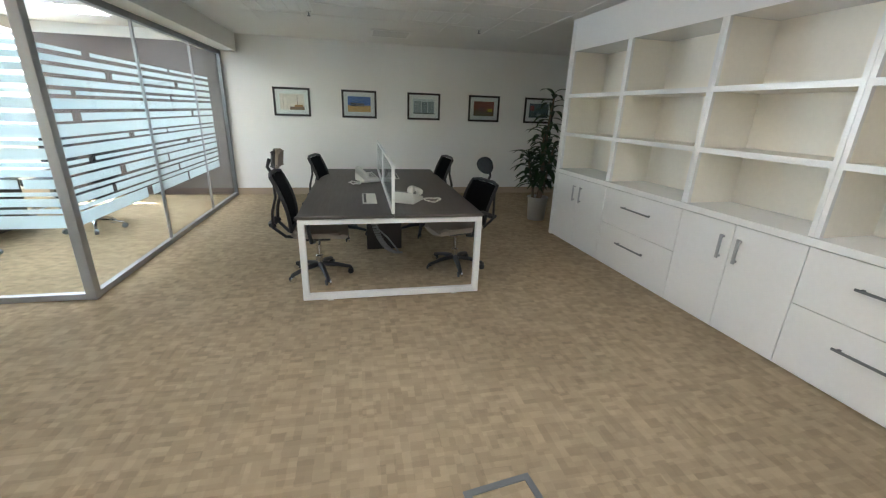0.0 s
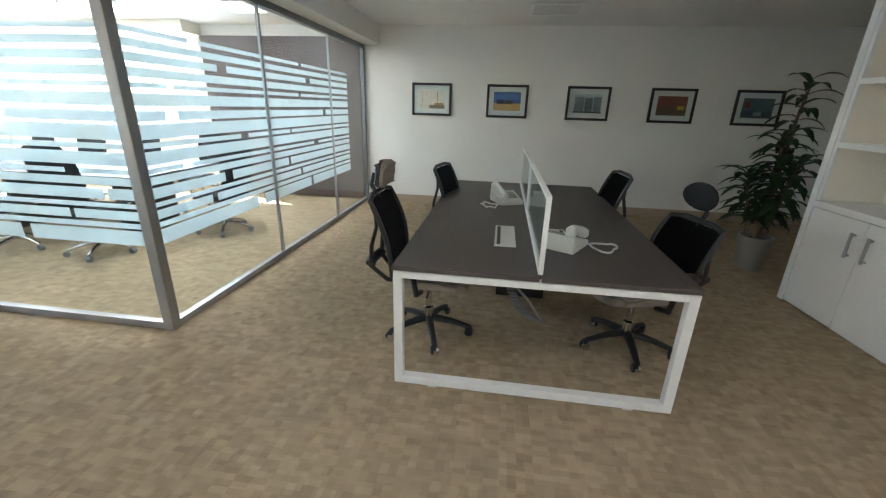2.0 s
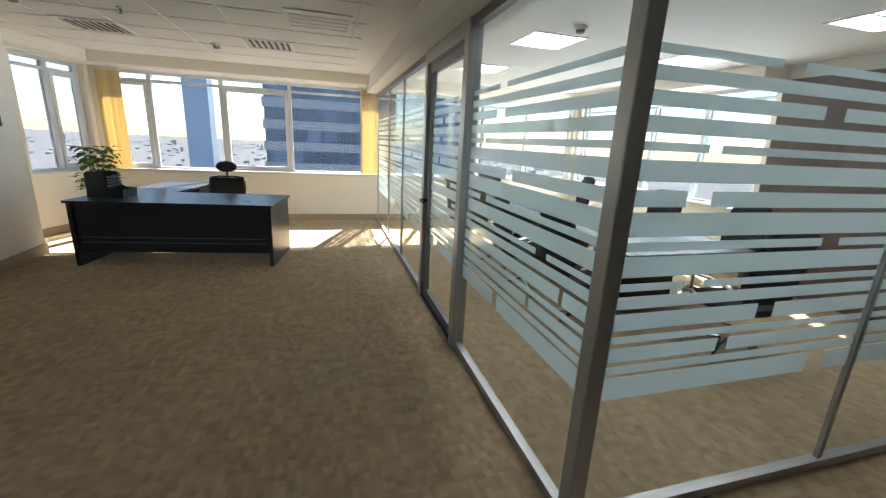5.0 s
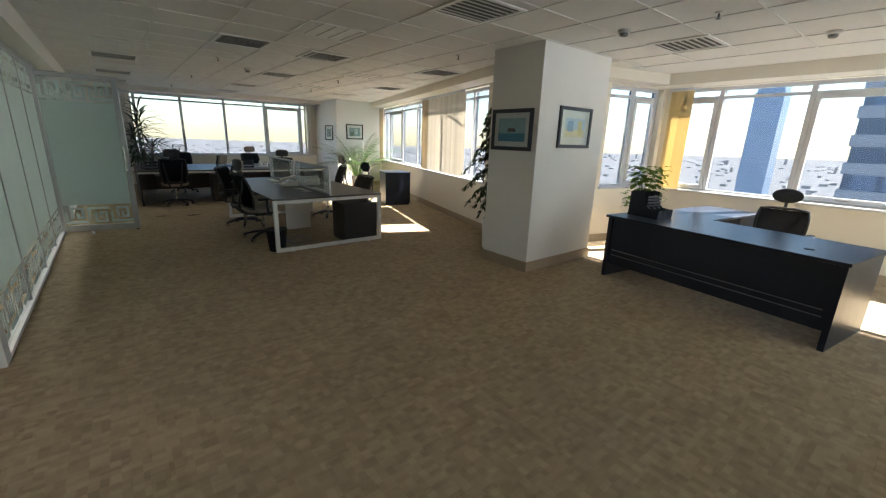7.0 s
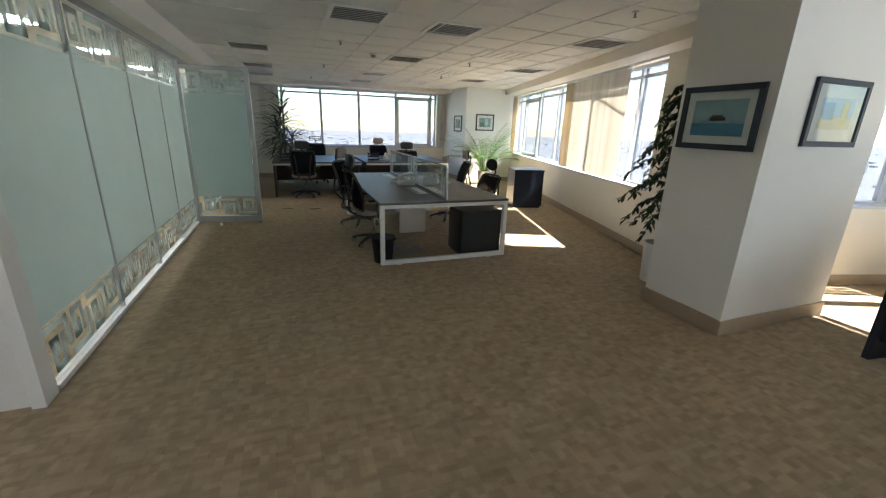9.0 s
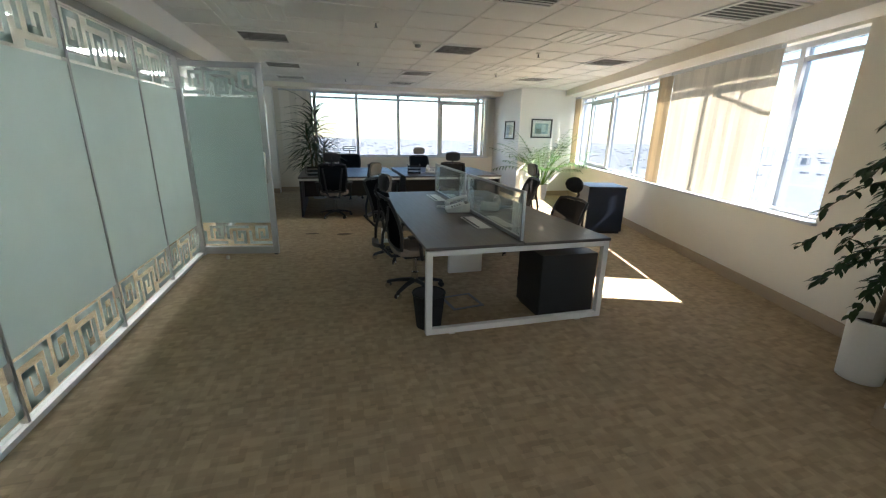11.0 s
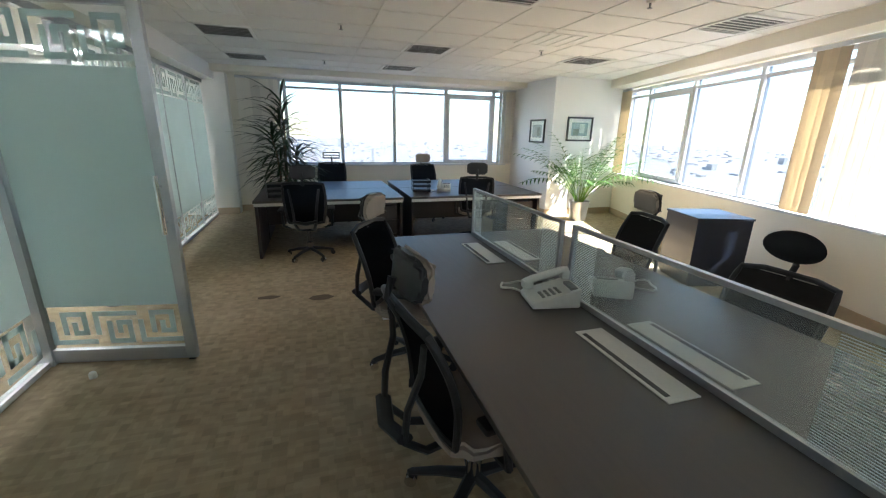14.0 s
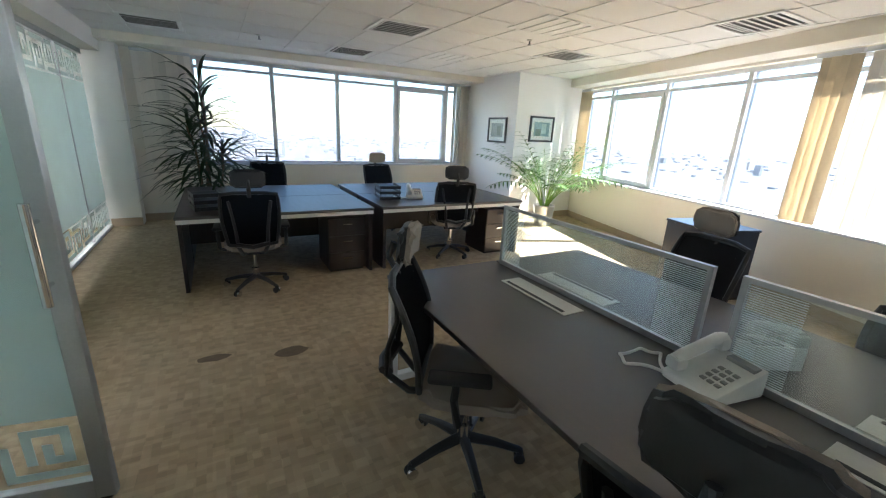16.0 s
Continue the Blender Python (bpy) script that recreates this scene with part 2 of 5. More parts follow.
def add_tube(bm, pts, r, sides=8, r1=None, flat=1.0):
    """a tapered tube along points, capped"""
    pts = [Vector(p) for p in pts]
    rings = []
    n = len(pts)
    up = Vector((0.13, 0.31, 0.94)).normalized()
    for i, p in enumerate(pts):
        d = (pts[min(i + 1, n - 1)] - pts[max(i - 1, 0)]).normalized()
        a = d.cross(up)
        if a.length < 0.05:
            a = d.cross(Vector((1, 0, 0)))
        a.normalize()
        b = d.cross(a)
        rr = r if r1 is None else r + (r1 - r) * i / (n - 1)
        rings.append([bm.verts.new(p + (a * math.cos(2 * math.pi * k / sides) + b * math.sin(2 * math.pi * k / sides) * flat) * rr) for k in range(sides)])
    for i in range(n - 1):
        for k in range(sides):
            bm.faces.new((rings[i][k], rings[i][(k + 1) % sides], rings[i + 1][(k + 1) % sides], rings[i + 1][k]))
    bm.faces.new(rings[0][::-1])
    bm.faces.new(rings[-1])


def tube(pts, r, sides=8, r1=None, flat=1.0):
    bm = bmesh.new()
    add_tube(bm, pts, r, sides, r1, flat)
    return bm


def lathe(profile, sides=24, cx=0, cy=0):
    bm = bmesh.new()
    rings = []
    for r, z in profile:
        rings.append([bm.verts.new((cx + r * math.cos(2 * math.pi * k / sides), cy + r * math.sin(2 * math.pi * k / sides), z)) for k in range(sides)])
    for a, b in zip(rings, rings[1:]):
        for k in range(sides):
            bm.faces.new((a[k], a[(k + 1) % sides], b[(k + 1) % sides], b[k]))
    bm.faces.new(rings[0][::-1])
    bm.faces.new(rings[-1])
    return bm


def mesh_of(bm, name, material, smooth=False):
    bmesh.ops.recalc_face_normals(bm, faces=bm.faces)
    me = bpy.data.meshes.new(name)
    bm.to_mesh(me)
    bm.free()
    me.materials.append(material)
    if smooth:
        me.polygons.foreach_set("use_smooth", [True] * len(me.polygons))
        me.set_sharp_from_angle(angle=radians(40))
    return me


def part(name, bm, material, parent=None, label="", smooth=False):
    me = bm if isinstance(bm, bpy.types.Mesh) else mesh_of(bm, name, material, smooth)
    ob = new(name, me)
    if parent:
        ob.parent = parent
    if label:
        ob["label"] = label
    return ob


def thing(name, label, category, group="", m=None):
    ob = new(name)
    if m is not None:
        ob.matrix_basis = m
    return tagged(ob, label, category, group)


def structure(name, bm, material, label="", category=""):
    ob = part(name, bm, material)
    return tagged(ob, label or name, category or name.split("_")[0], kind="structure")

# ---------------- setting ----------------
CZ = 2.63
OUTLINE = [(6.2, 8.7), (-8.34, 8.7), (-8.34, -0.52), (-6.2, -1.1), (-5.75, -1.1), (-8.15, -9.4), (-8.3, -11.22), (6.2, -11.22)]


def slab(bm, z0, z1):
    lo = [bm.verts.new((x, y, z0)) for x, y in OUTLINE]
    hi = [bm.verts.new((x, y, z1)) for x, y in OUTLINE]
    bm.faces.new(lo)
    bm.faces.new(hi)
    for i in range(len(lo)):
        j = (i + 1) % len(lo)
        bm.faces.new((lo[i], lo[j], hi[j], hi[i]))


bm = bmesh.new()
slab(bm, -0.2, 0.0)
structure("floor", bm, CARPET, "beige patterned carpet floor", "floor")


def ceiling_mesh():
    bm = bmesh.new()
    slab(bm, CZ + 0.004, CZ + 0.2)
    for i in range(-8, 3):
        x = -2.0 + 0.61 * i
        if x > -7.2:
            add_box(bm, x - 0.011, -10.2, CZ - 0.003, x + 0.011, 3.6, CZ + 0.02)
    for j in range(24):
        y = 3.5 - 0.61 * j
        if y > -10.2:
            add_box(bm, -7.0, y - 0.011, CZ - 0.0025, -0.3, y + 0.011, CZ + 0.02)
    for i in range(7):
        x = -0.3 + 0.61 * i
        add_box(bm, x - 0.011, 0, CZ - 0.003, x + 0.011, 7.1, CZ + 0.02)
    for j in range(11):
        y = 0.4 + 0.61 * j
        add_box(bm, -0.4, y - 0.011, CZ - 0.0025, 3.4, y + 0.011, CZ + 0.02)
    return bm


structure("ceiling", ceiling_mesh(), CEIL, "white suspended tile ceiling with thin bars", "ceiling")


def window_run(tag, m, length, z0, z1, s0, s1, mull, wallmat, sashes=()):
    """a wall with a long window band; local x along, y inward, at pose m"""
    T = 0.22
    w = part("wall_" + tag, boxes((0, -T, 0, length, 0, z0), (0, -T, z1, length, 0, CZ + 0.1),
                                  (0, -T, z0, s0, 0, z1), (s1, -T, z0, length, 0, z1)), wallmat)
    w.matrix_basis = m
    tagged(w, "cream painted wall under a long window band", "wall", kind="structure")
    bb = part("baseboard", boxes((0, 0.001, 0, length, 0.016, 0.12), bev=0.004), BASE)
    bb.matrix_basis = m
    tagged(bb, "beige carpeted baseboard along the wall", "baseboard", kind="structure")
    win = new("window_" + tag)
    win.matrix_basis = m
    tagged(win, "long window band with white aluminium frames", "window", kind="structure")
    part("window_sill", boxes((s0 - 0.02, -0.1, z0 + 0.001, s1 + 0.02, 0.05, z0 + 0.03), bev=0.006), WHITEF, win)
    part("window_frame", boxes((s0, -0.17, z0, s1, -0.10, z0 + 0.06), (s0, -0.17, z1 - 0.05, s1, -0.10, z1),
                               (s0, -0.165, z1 - 0.17, s1, -0.105, z1 - 0.13)), WHITEF, win)
    for s in (s0 + 0.03, *mull, s1 - 0.03):
        part("mullion", boxes((s - 0.03, -0.175, z0 + 0.06, s + 0.03, -0.095, z1 - 0.05)), WHITEF, win)
    e = [s0, *mull, s1]
    for i, (a, b) in enumerate(zip(e, e[1:])):
        p = part("pane", boxes((a + 0.03, -0.138, z0 + 0.05, b - 0.03, -0.132, z1 - 0.04)), WINGLASS, win)
        p.visible_shadow = False
        if i in sashes:
            a, b = a + 0.035, b - 0.035
            za, zb = z0 + 0.065, z1 - 0.175
            part("sash", boxes((a, -0.16, za, a + 0.05, -0.085, zb), (b - 0.05, -0.16, za, b, -0.085, zb),
                               (a + 0.05, -0.16, za, b - 0.05, -0.085, za + 0.05), (a + 0.05, -0.16, zb - 0.05, b - 0.05, -0.085, zb)), WHITEF, win)
            part("window_handle", boxes(((a + b) / 2 - 0.06, -0.085, za + 0.015, (a + b) / 2 + 0.06, -0.06, za + 0.035)), ALU, win)
    return win


M_W = pose(-8.12, 8.5, 0, 0, 0, -90)
window_run("west", M_W, 8.9, 0.87, 2.46, 0.1, 8.72, [0.1 + 1.08 * k for k in range(1, 4)] + [4.62, 5.92, 7.02, 8.08], WALLW, (5, 7))
M_S = pose(-5.55, -0.95, 0, 0, 0, -106.0)
window_run("slanted", M_S, 8.75, 0.83, 2.46, 1.35, 8.65, [2.07, 3.2, 4.45, 5.3, 6.6, 7.9], WALLW, (5,))
M_F = pose(-8.2, -11.0, 0, 0, 0, 0)
window_run("far", M_F, 8.0, 0.88, 2.52, 2.0, 6.85, [2.3, 3.43, 4.57, 5.67, 6.72], WALLW, (1,))
M_A = pose(-8.16, -0.34, 0, 0, 0, -15.1)
window_run("corner", M_A, 2.3, 0.87, 2.46, 0.12, 1.24, [0.66], WALLW, (0,))
M_B = pose(-3.9, 8.46, 0, 0, 0, 180)
window_run("conference", M_B, 4.3, 0.87, 2.46, 0.1, 4.1, [1.1, 2.1, 3.1], WALLW)

structure("wall_back", boxes((-3.9, 8.46, 0, 6.2, 8.65, CZ + 0.1)), WALL, "plain white painted wall", "wall")
structure("wall_recess", boxes((5.9, 5.75, 0, 6.1, 8.46, CZ + 0.1)), WALL, "plain white wall", "wall")
structure("wall_shelves", boxes((4.35, -0.85, 0, 4.5, 5.63, CZ + 0.1), (3.75, 5.63, 0, 5.9, 5.75, CZ + 0.1)), WALL, "plain white wall", "wall")
structure("wall_start", boxes((0.12, -1.05, 0, 4.5, -0.85, CZ + 0.1)), WALL, "plain white wall", "wall")
structure("wall_inner", boxes((3.3, -11.3, 0, 3.5, -1.05, CZ + 0.1)), WALL, "plain white wall behind the frosted glass", "wall")
structure("wall_corner", boxes((-0.52, -11.3, 0, 3.3, -10.72, CZ + 0.1)), WALL, "white painted wall stub", "wall")
structure("column", boxes((-8.3, -11.0, 0, -6.37, -9.33, CZ + 0.1)), WALL, "white painted column", "column")
structure("baseboard", boxes((-3.88, 8.444, 0, 5.9, 8.459, 0.12), bev=0.004), BASE, "beige baseboard on the white wall", "baseboard")
structure("baseboard", boxes((-6.37, -10.98, 0, -6.355, -9.315, 0.12), (-8.0, -9.329, 0, -6.37, -9.315, 0.12)), BASE, "beige baseboard round the column", "baseboard")
structure("baseboard", boxes((-0.52, -10.719, 0, -0.14, -10.705, 0.12), bev=0.004), BASE, "beige baseboard on the stub wall", "baseboard")
# pillar, its skirting a sleeve round it
structure("pillar", boxes((-6.05, -0.94, 0, -4.71, -0.18, CZ + 0.1)), WALL, "square white painted pillar", "pillar")
structure("baseboard", boxes((-6.07, -0.18, 0, -4.69, -0.162, 0.13), (-4.71, -0.96, 0, -4.69, -0.18, 0.13), bev=0.004), BASE, "beige baseboard round the pillar", "baseboard")

# dropped edges of the ceiling
def bulkhead(m, length, depth, z):
    ob = part("ceiling_bulkhead", boxes((0, 0.0, z, length, depth, CZ + 0.003)), WALLW)
    ob.matrix_basis = m
    tagged(ob, "painted plaster bulkhead above the windows", "bulkhead", kind="structure")


bulkhead(M_W, 8.9, 0.42, 2.47)
bulkhead(M_S, 8.75, 0.34, 2.49)
bulkhead(M_F, 8.0, 0.55, 2.53)
bulkhead(M_A, 2.3, 0.30, 2.48)
bulkhead(M_B, 4.3, 0.4, 2.47)
structure("glass_soffit", boxes((-1.5, 4.35, 2.37, -0.98, 8.46, CZ + 0.003), (-8.12, 3.93, 2.37, -0.98, 4.35, CZ + 0.003)), WALL, "white plaster soffit above the glass partition", "soffit")
structure("frost_soffit", boxes((-0.35, -10.72, 2.40, 0.15, -0.85, CZ + 0.003)), WALL, "white plaster soffit above the frosted partition", "soffit")
structure("conference_panel", boxes((-3.9, 8.41, 0.02, -1.29, 8.458, 2.47), bev=0.004), BROWNP, "dark brown panelled feature wall", "wall panel")

# ---------------- glass partitions ----------------
rs = random.Random(5)


def strip_rows():
    """rows of (z0, z1) of the film, thick and thin"""
    rows, z = [], 0.60
    for h, g in ((.10, .015), (.035, .02), (.06, .02), (.03, .025), (.07, .02), (.05, .022), (.03, .025), (.08, .02), (.035, .02),
                 (.09, .02), (.06, .03), (.075, .03), (.03, .03), (.055, .03), (.05, .03), (.045, .035), (.03, .03)):
        rows.append((z, z + h))
        z += h + g
    return rows


ROWS = strip_rows()


def film(parent, axis, a, b, off):
    """frosted strips on one pane from a to b along the wall"""
    for k, (z0, z1) in enumerate(ROWS):
        cuts = [a]
        if k % 2 == 0 and b - a > 0.6:
            c = a + (b - a) * rs.uniform(0.15, 0.85)
            cuts += [c, c + rs.uniform(0.03, 0.12)]
        cuts.append(b)
        for p, q in zip(cuts[::2], cuts[1::2]):
            if q - p < 0.03:
                continue
            bx = (p, off, z0, q, off + 0.002, z1) if axis == "x" else (off, p, z0, off + 0.002, q, z1)
            part("film_strip", boxes(bx), FILM, parent)


gl = tagged(new("glass_partition"), "clear glass office partition with frosted film strips", "glass partition", kind="structure")
part("base_channel", boxes((-8.1, 4.125, 0, -4.06, 4.175, 0.05), (-2.84, 4.125, 0, -1.28, 4.175, 0.05), (-1.275, 4.18, 0, -1.225, 8.46, 0.05)), ALU, gl)
part("head_channel", boxes((-8.1, 4.12, 2.31, -1.28, 4.18, 2.372), (-1.28, 4.18, 2.31, -1.22, 8.46, 2.372)), ALUD, gl)
part("corner_post", boxes((-1.29, 4.11, 0, -1.215, 4.185, 2.37), bev=0.006), ALU, gl)
for x in (-8.05, -6.62, -5.40):
    part("glass_joint", boxes((x - 0.012, 4.135, 0.05, x + 0.012, 4.165, 2.31)), ALU, gl)
for y in (5.66, 7.15):
    part("glass_joint", boxes((-1.262, y - 0.015, 0.05, -1.238, y + 0.015, 2.31)), ALU, gl)
part("glass_joint", boxes((-1.275, 8.40, 0.05, -1.225, 8.458, 2.31)), ALUD, gl)
for a, b in ((-8.04, -6.635), (-6.605, -5.415), (-5.385, -4.07), (-2.83, -1.29)):
    g = part("pane", boxes((a, 4.146, 0.05, b, 4.154, 2.31)), GLASS, gl)
    g.visible_shadow = False
    film(gl, "x", a, b, 4.156)
for a, b in ((4.19, 5.645), (5.675, 7.135), (7.165, 8.40)):
    g = part("pane", boxes((-1.254, a, 0.05, -1.246, b, 2.31)), GLASS, gl)
    g.visible_shadow = False
    film(gl, "y", a, min(b, 7.75), -1.258)
dr = tagged(new("door_glass"), "aluminium framed glass door, closed, with black lever handle", "door", kind="structure")
part("door_frame", boxes((-4.07, 4.10, 0, -3.98, 4.20, 2.37), (-2.93, 4.10, 0, -2.83, 4.20, 2.37), (-3.98, 4.10, 2.26, -2.93, 4.20, 2.37), bev=0.004), ALU, dr)
part("door_leaf", boxes((-3.97, 4.13, 0.015, -3.89, 4.17, 2.25), (-3.02, 4.13, 0.015, -2.94, 4.17, 2.25), (-3.89, 4.13, 0.015, -3.02, 4.17, 0.10), (-3.89, 4.13, 2.17, -3.02, 4.17, 2.25), bev=0.003), ALUD, dr)
g = part("pane", boxes((-3.89, 4.146, 0.10, -3.02, 4.154, 2.17)), GLASS, dr)
g.visible_shadow = False
film(dr, "x", -3.88, -3.03, 4.156)
part("threshold", boxes((-3.98, 4.11, 0, -2.93, 4.19, 0.012)), BLACKP, dr)
part("door_handle", boxes((-3.945, 4.06, 1.0, -3.915, 4.13, 1.03), (-3.945, 4.055, 1.0, -3.80, 4.075, 1.025), bev=0.004), BLACKP, dr)

# frosted partition
fp = tagged(new("frosted_partition"), "frosted glass partition with a key pattern band", "glass partition", kind="structure")


def fret(parent, y0, y1, z0, z1, x, axis="y"):
    """interlocking key pattern of frosted bars on clear glass, joined for one pane"""
    bm = bmesh.new()
    h = z1 - z0
    t = h / 7
    n = max(1, round((y1 - y0) / (h * 1.05)))
    w = (y1 - y0) / n
    for i in range(n):
        a = y0 + i * w
        flip = i % 2
        segs = [(0, 0, 1, t / h), (0, 0, t / w, 0.72), (0.28, 0.3, 0.28 + t / w, 1), (0.28, 1 - t / h, 0.86, 1), (0.86 - t / w, 0.28, 0.86, 1), (0.5, 0.28, 0.86, 0.28 + t / h), (0.5, 0.28, 0.5 + t / w, 0.68)]
        for p, q, r, s in segs:
            if flip:
                q, s = 1 - s, 1 - q
            lo, hi = a + p * w, a + r * w
            if axis == "y":
                add_box(bm, x, lo, z0 + q * h, x + 0.002, hi, z0 + s * h)
            else:
                add_box(bm, lo, x, z0 + q * h, hi, x + 0.002, z0 + s * h)
    part("fret_band", bm, FROST, parent)


ys = [-0.93, -2.08, -3.22, -4.30, -5.30]
ys2 = [-6.40, -7.5, -8.6, -9.7, -10.70]
part("base_channel", boxes((-0.15, -5.32, 0, -0.09, -0.93, 0.035), (-0.15, -10.72, 0, -0.09, -6.38, 0.035)), WHITEM, fp)
part("head_channel", boxes((-0.15, -10.72, 2.34, -0.09, -0.93, 2.402)), ALU, fp)
for lst in (ys, ys2):
    for a, b in zip(lst, lst[1:]):
        g = part("pane", boxes((-0.124, b + 0.008, 0.035, -0.116, a - 0.008, 2.34)), GLASS, fp)
        g.visible_shadow = False
        part("frosted_film", boxes((-0.128, b + 0.01, 0.40, -0.1255, a - 0.01, 1.98)), FROST, fp)
        fret(fp, b + 0.01, a - 0.01, 0.08, 0.38, -0.128)
        fret(fp, b + 0.01, a - 0.01, 2.0, 2.32, -0.128)
    for y in lst[1:-1]:
        part("glass_joint", boxes((-0.137, y - 0.01, 0.035, -0.103, y + 0.01, 2.34)), ALU, fp)
part("end_post", boxes((-0.17, -5.37, 0, -0.07, -5.30, 2.4), (-0.17, -6.40, 0, -0.07, -6.33, 2.4)), ALU, fp)
structure("wall_frame", boxes((-0.137, -0.925, 0, 0.12, -0.79, CZ + 0.1), (-0.152, -0.90, 0, -0.085, -0.76, 2.4), bev=0.003), GLOSSW, "white wooden frame post ending the partition", "post")

# open glass door of the frosted room
sd = thing("glass_door", "open frosted glass door with steel frame and pull handles", "door", m=pose(-0.12, -5.345, 0, 0, 0, 169.5))
L = 0.97
part("door_frame", boxes((0, -0.02, 0.015, 0.05, 0.02, 2.30), (L - 0.07, -0.02, 0.015, L, 0.02, 2.30), (0.05, -0.02, 0.015, L - 0.07, 0.02, 0.11), (0.05, -0.02, 2.24, L - 0.07, 0.02, 2.30), bev=0.003), ALU, sd)
g = part("pane", boxes((0.05, -0.004, 0.11, L - 0.07, 0.004, 2.24)), GLASS, sd)
g.visible_shadow = False
part("frosted_film", boxes((0.06, 0.005, 0.42, L - 0.08, 0.007, 1.92)), FROST, sd)
fret(sd, 0.06, L - 0.08, 0.14, 0.38, 0.005, "x")
fret(sd, 0.06, L - 0.08, 1.95, 2.20, 0.005, "x")
for s in (1, -1):
    h = tube([(L - 0.045, s * 0.07, 0.93), (L - 0.045, s * 0.07, 1.30)], 0.016, 12)
    add_tube(h, [(L - 0.045, s * 0.02, 1.0), (L - 0.045, s * 0.07, 1.0)], 0.008)
    add_tube(h, [(L - 0.045, s * 0.02, 1.23), (L - 0.045, s * 0.07, 1.23)], 0.008)
    part("pull_handle", h, CHROME, sd, "chrome pull handle", True)
part("foot", boxes((L - 0.06, -0.015, 0.0, L - 0.02, 0.015, 0.016)), BLACKP, sd)
part("door_closer", boxes((0.06, 0.02, 2.24, 0.32, 0.06, 2.30), (0.0, 0.06, 2.30, 0.30, 0.075, 2.315), bev=0.004), ALUD, sd)
ds = thing("door_stop", "small white rubber door stop on the carpet", "door stop", m=pose(-0.48, -5.08, 0))
part("stop_body", lathe([(0.022, 0), (0.022, 0.03), (0.017, 0.04)], 14), PLASTW, ds, smooth=True)

# ---------------- outside ----------------
bm = bmesh.new()
bmesh.ops.create_circle(bm, cap_ends=True, radius=9000, segments=64, matrix=Matrix.Translation((0, 0, -95)))
structure("ground", bm, SAND, "sandy plain far below, haze in its colour", "ground")


def tower(x0, y0, x1, y1, z0, z1, step, label):
    tw = thing("office_tower", label, "building")
    part("wall", boxes((x0, y0, z0, x1, y1, z1)), TOWG, tw)
    zb = -42.0
    while zb < z1:
        part("spandrel", boxes((x0 - 0.3, y0 - 0.3, zb, x1 + 0.3, y1 + 0.3, zb + step * 0.42)), TOWW, tw)
        y = y0 + 1.0
        while y < y1 - 2 and zb > -30:
            if rs.random() < 0.55:
                part("window", boxes((x1, y, zb + step * 0.42, x1 + 0.12, y + 2.4, zb + step)), TOWG, tw)
            y += 3.0
        zb += step
    part("roof", boxes((x0, y0, z1, x1, y1, z1 + 1)), TOWW, tw)
    return tw


tower(-105, -7, -80, 34, -95, 42, 3.7, "blue glass office tower with pale spandrel bands")
# no haze is drawn here; the tower's pale colour carries it
bt = thing("slender_tower", "slender blue glass tower paled by painted haze", "building")
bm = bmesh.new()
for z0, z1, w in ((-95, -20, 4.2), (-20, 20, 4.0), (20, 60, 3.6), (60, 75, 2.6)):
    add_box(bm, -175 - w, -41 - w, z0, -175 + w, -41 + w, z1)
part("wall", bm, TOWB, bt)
rc = random.Random(11)
bm = bmesh.new()
for i in range(700):
    a = radians(rc.uniform(150, 300))
    d = rc.uniform(1200, 3800)
    cx, cy = d * math.cos(a), d * math.sin(a)
    h = rc.uniform(3, 8) if rc.random() < 0.97 else rc.uniform(15, 45)
    w = rc.uniform(3, 11)
    add_box(bm, cx - w, cy - w, -95, cx + w, cy + w, -95 + h)
ct = part("distant_town", bm, FARB)
tagged(ct, "low town blocks on the plain, haze in their colour", "town", kind="stuff")

# ---------------- ceiling fittings ----------------
FILL_LAMP = bpy.data.materials.new("lamp_diffuser")
FILL_LAMP.use_nodes = True
ROOM_FILL = FILL_LAMP.copy()
ROOM_FILL.node_tree.nodes["Principled BSDF"].inputs["Emission Color"].default_value = (1.0, 0.98, 0.95, 1)
ROOM_FILL.node_tree.nodes["Principled BSDF"].inputs["Emission Strength"].default_value = ROOM_FILL_POWER
LAMPM = ROOM_FILL.copy()
LAMPM.node_tree.nodes["Principled BSDF"].inputs["Emission Strength"].default_value = MEETING_LAMP_POWER
lb = FILL_LAMP.node_tree.nodes["Principled BSDF"]
lb.inputs["Base Color"].default_value = (0.8, 0.8, 0.78, 1)
lb.inputs["Emission Color"].default_value = (1.0, 0.97, 0.93, 1)
lb.inputs["Emission Strength"].default_value = FILL_LAMP_POWER


def make_vent():
    v = thing("ceiling_vent", "square white louvred ceiling air vent", "air vent", "ceiling vents")
    part("backing", boxes((-0.262, -0.262, -0.002, 0.262, 0.262, 0.0035)), VENT_SHADE, v)
    part("frame", boxes((-0.30, -0.30, -0.012, 0.30, -0.26, 0), (-0.30, 0.26, -0.012, 0.30, 0.30, 0), (-0.30, -0.26, -0.012, -0.26, 0.26, 0), (0.26, -0.26, -0.012, 0.30, 0.26, 0)), TBAR, v)
    for i in range(7):
        y = -0.21 + 0.07 * i
        bm = bmesh.new()
        add_box(bm, -0.26, -0.02, -0.002, 0.26, 0.02, 0.0, m=pose(0, y, -0.008, -10, 0, 0))
        part("slat", bm, SLAT_SHADE, v)
    return v


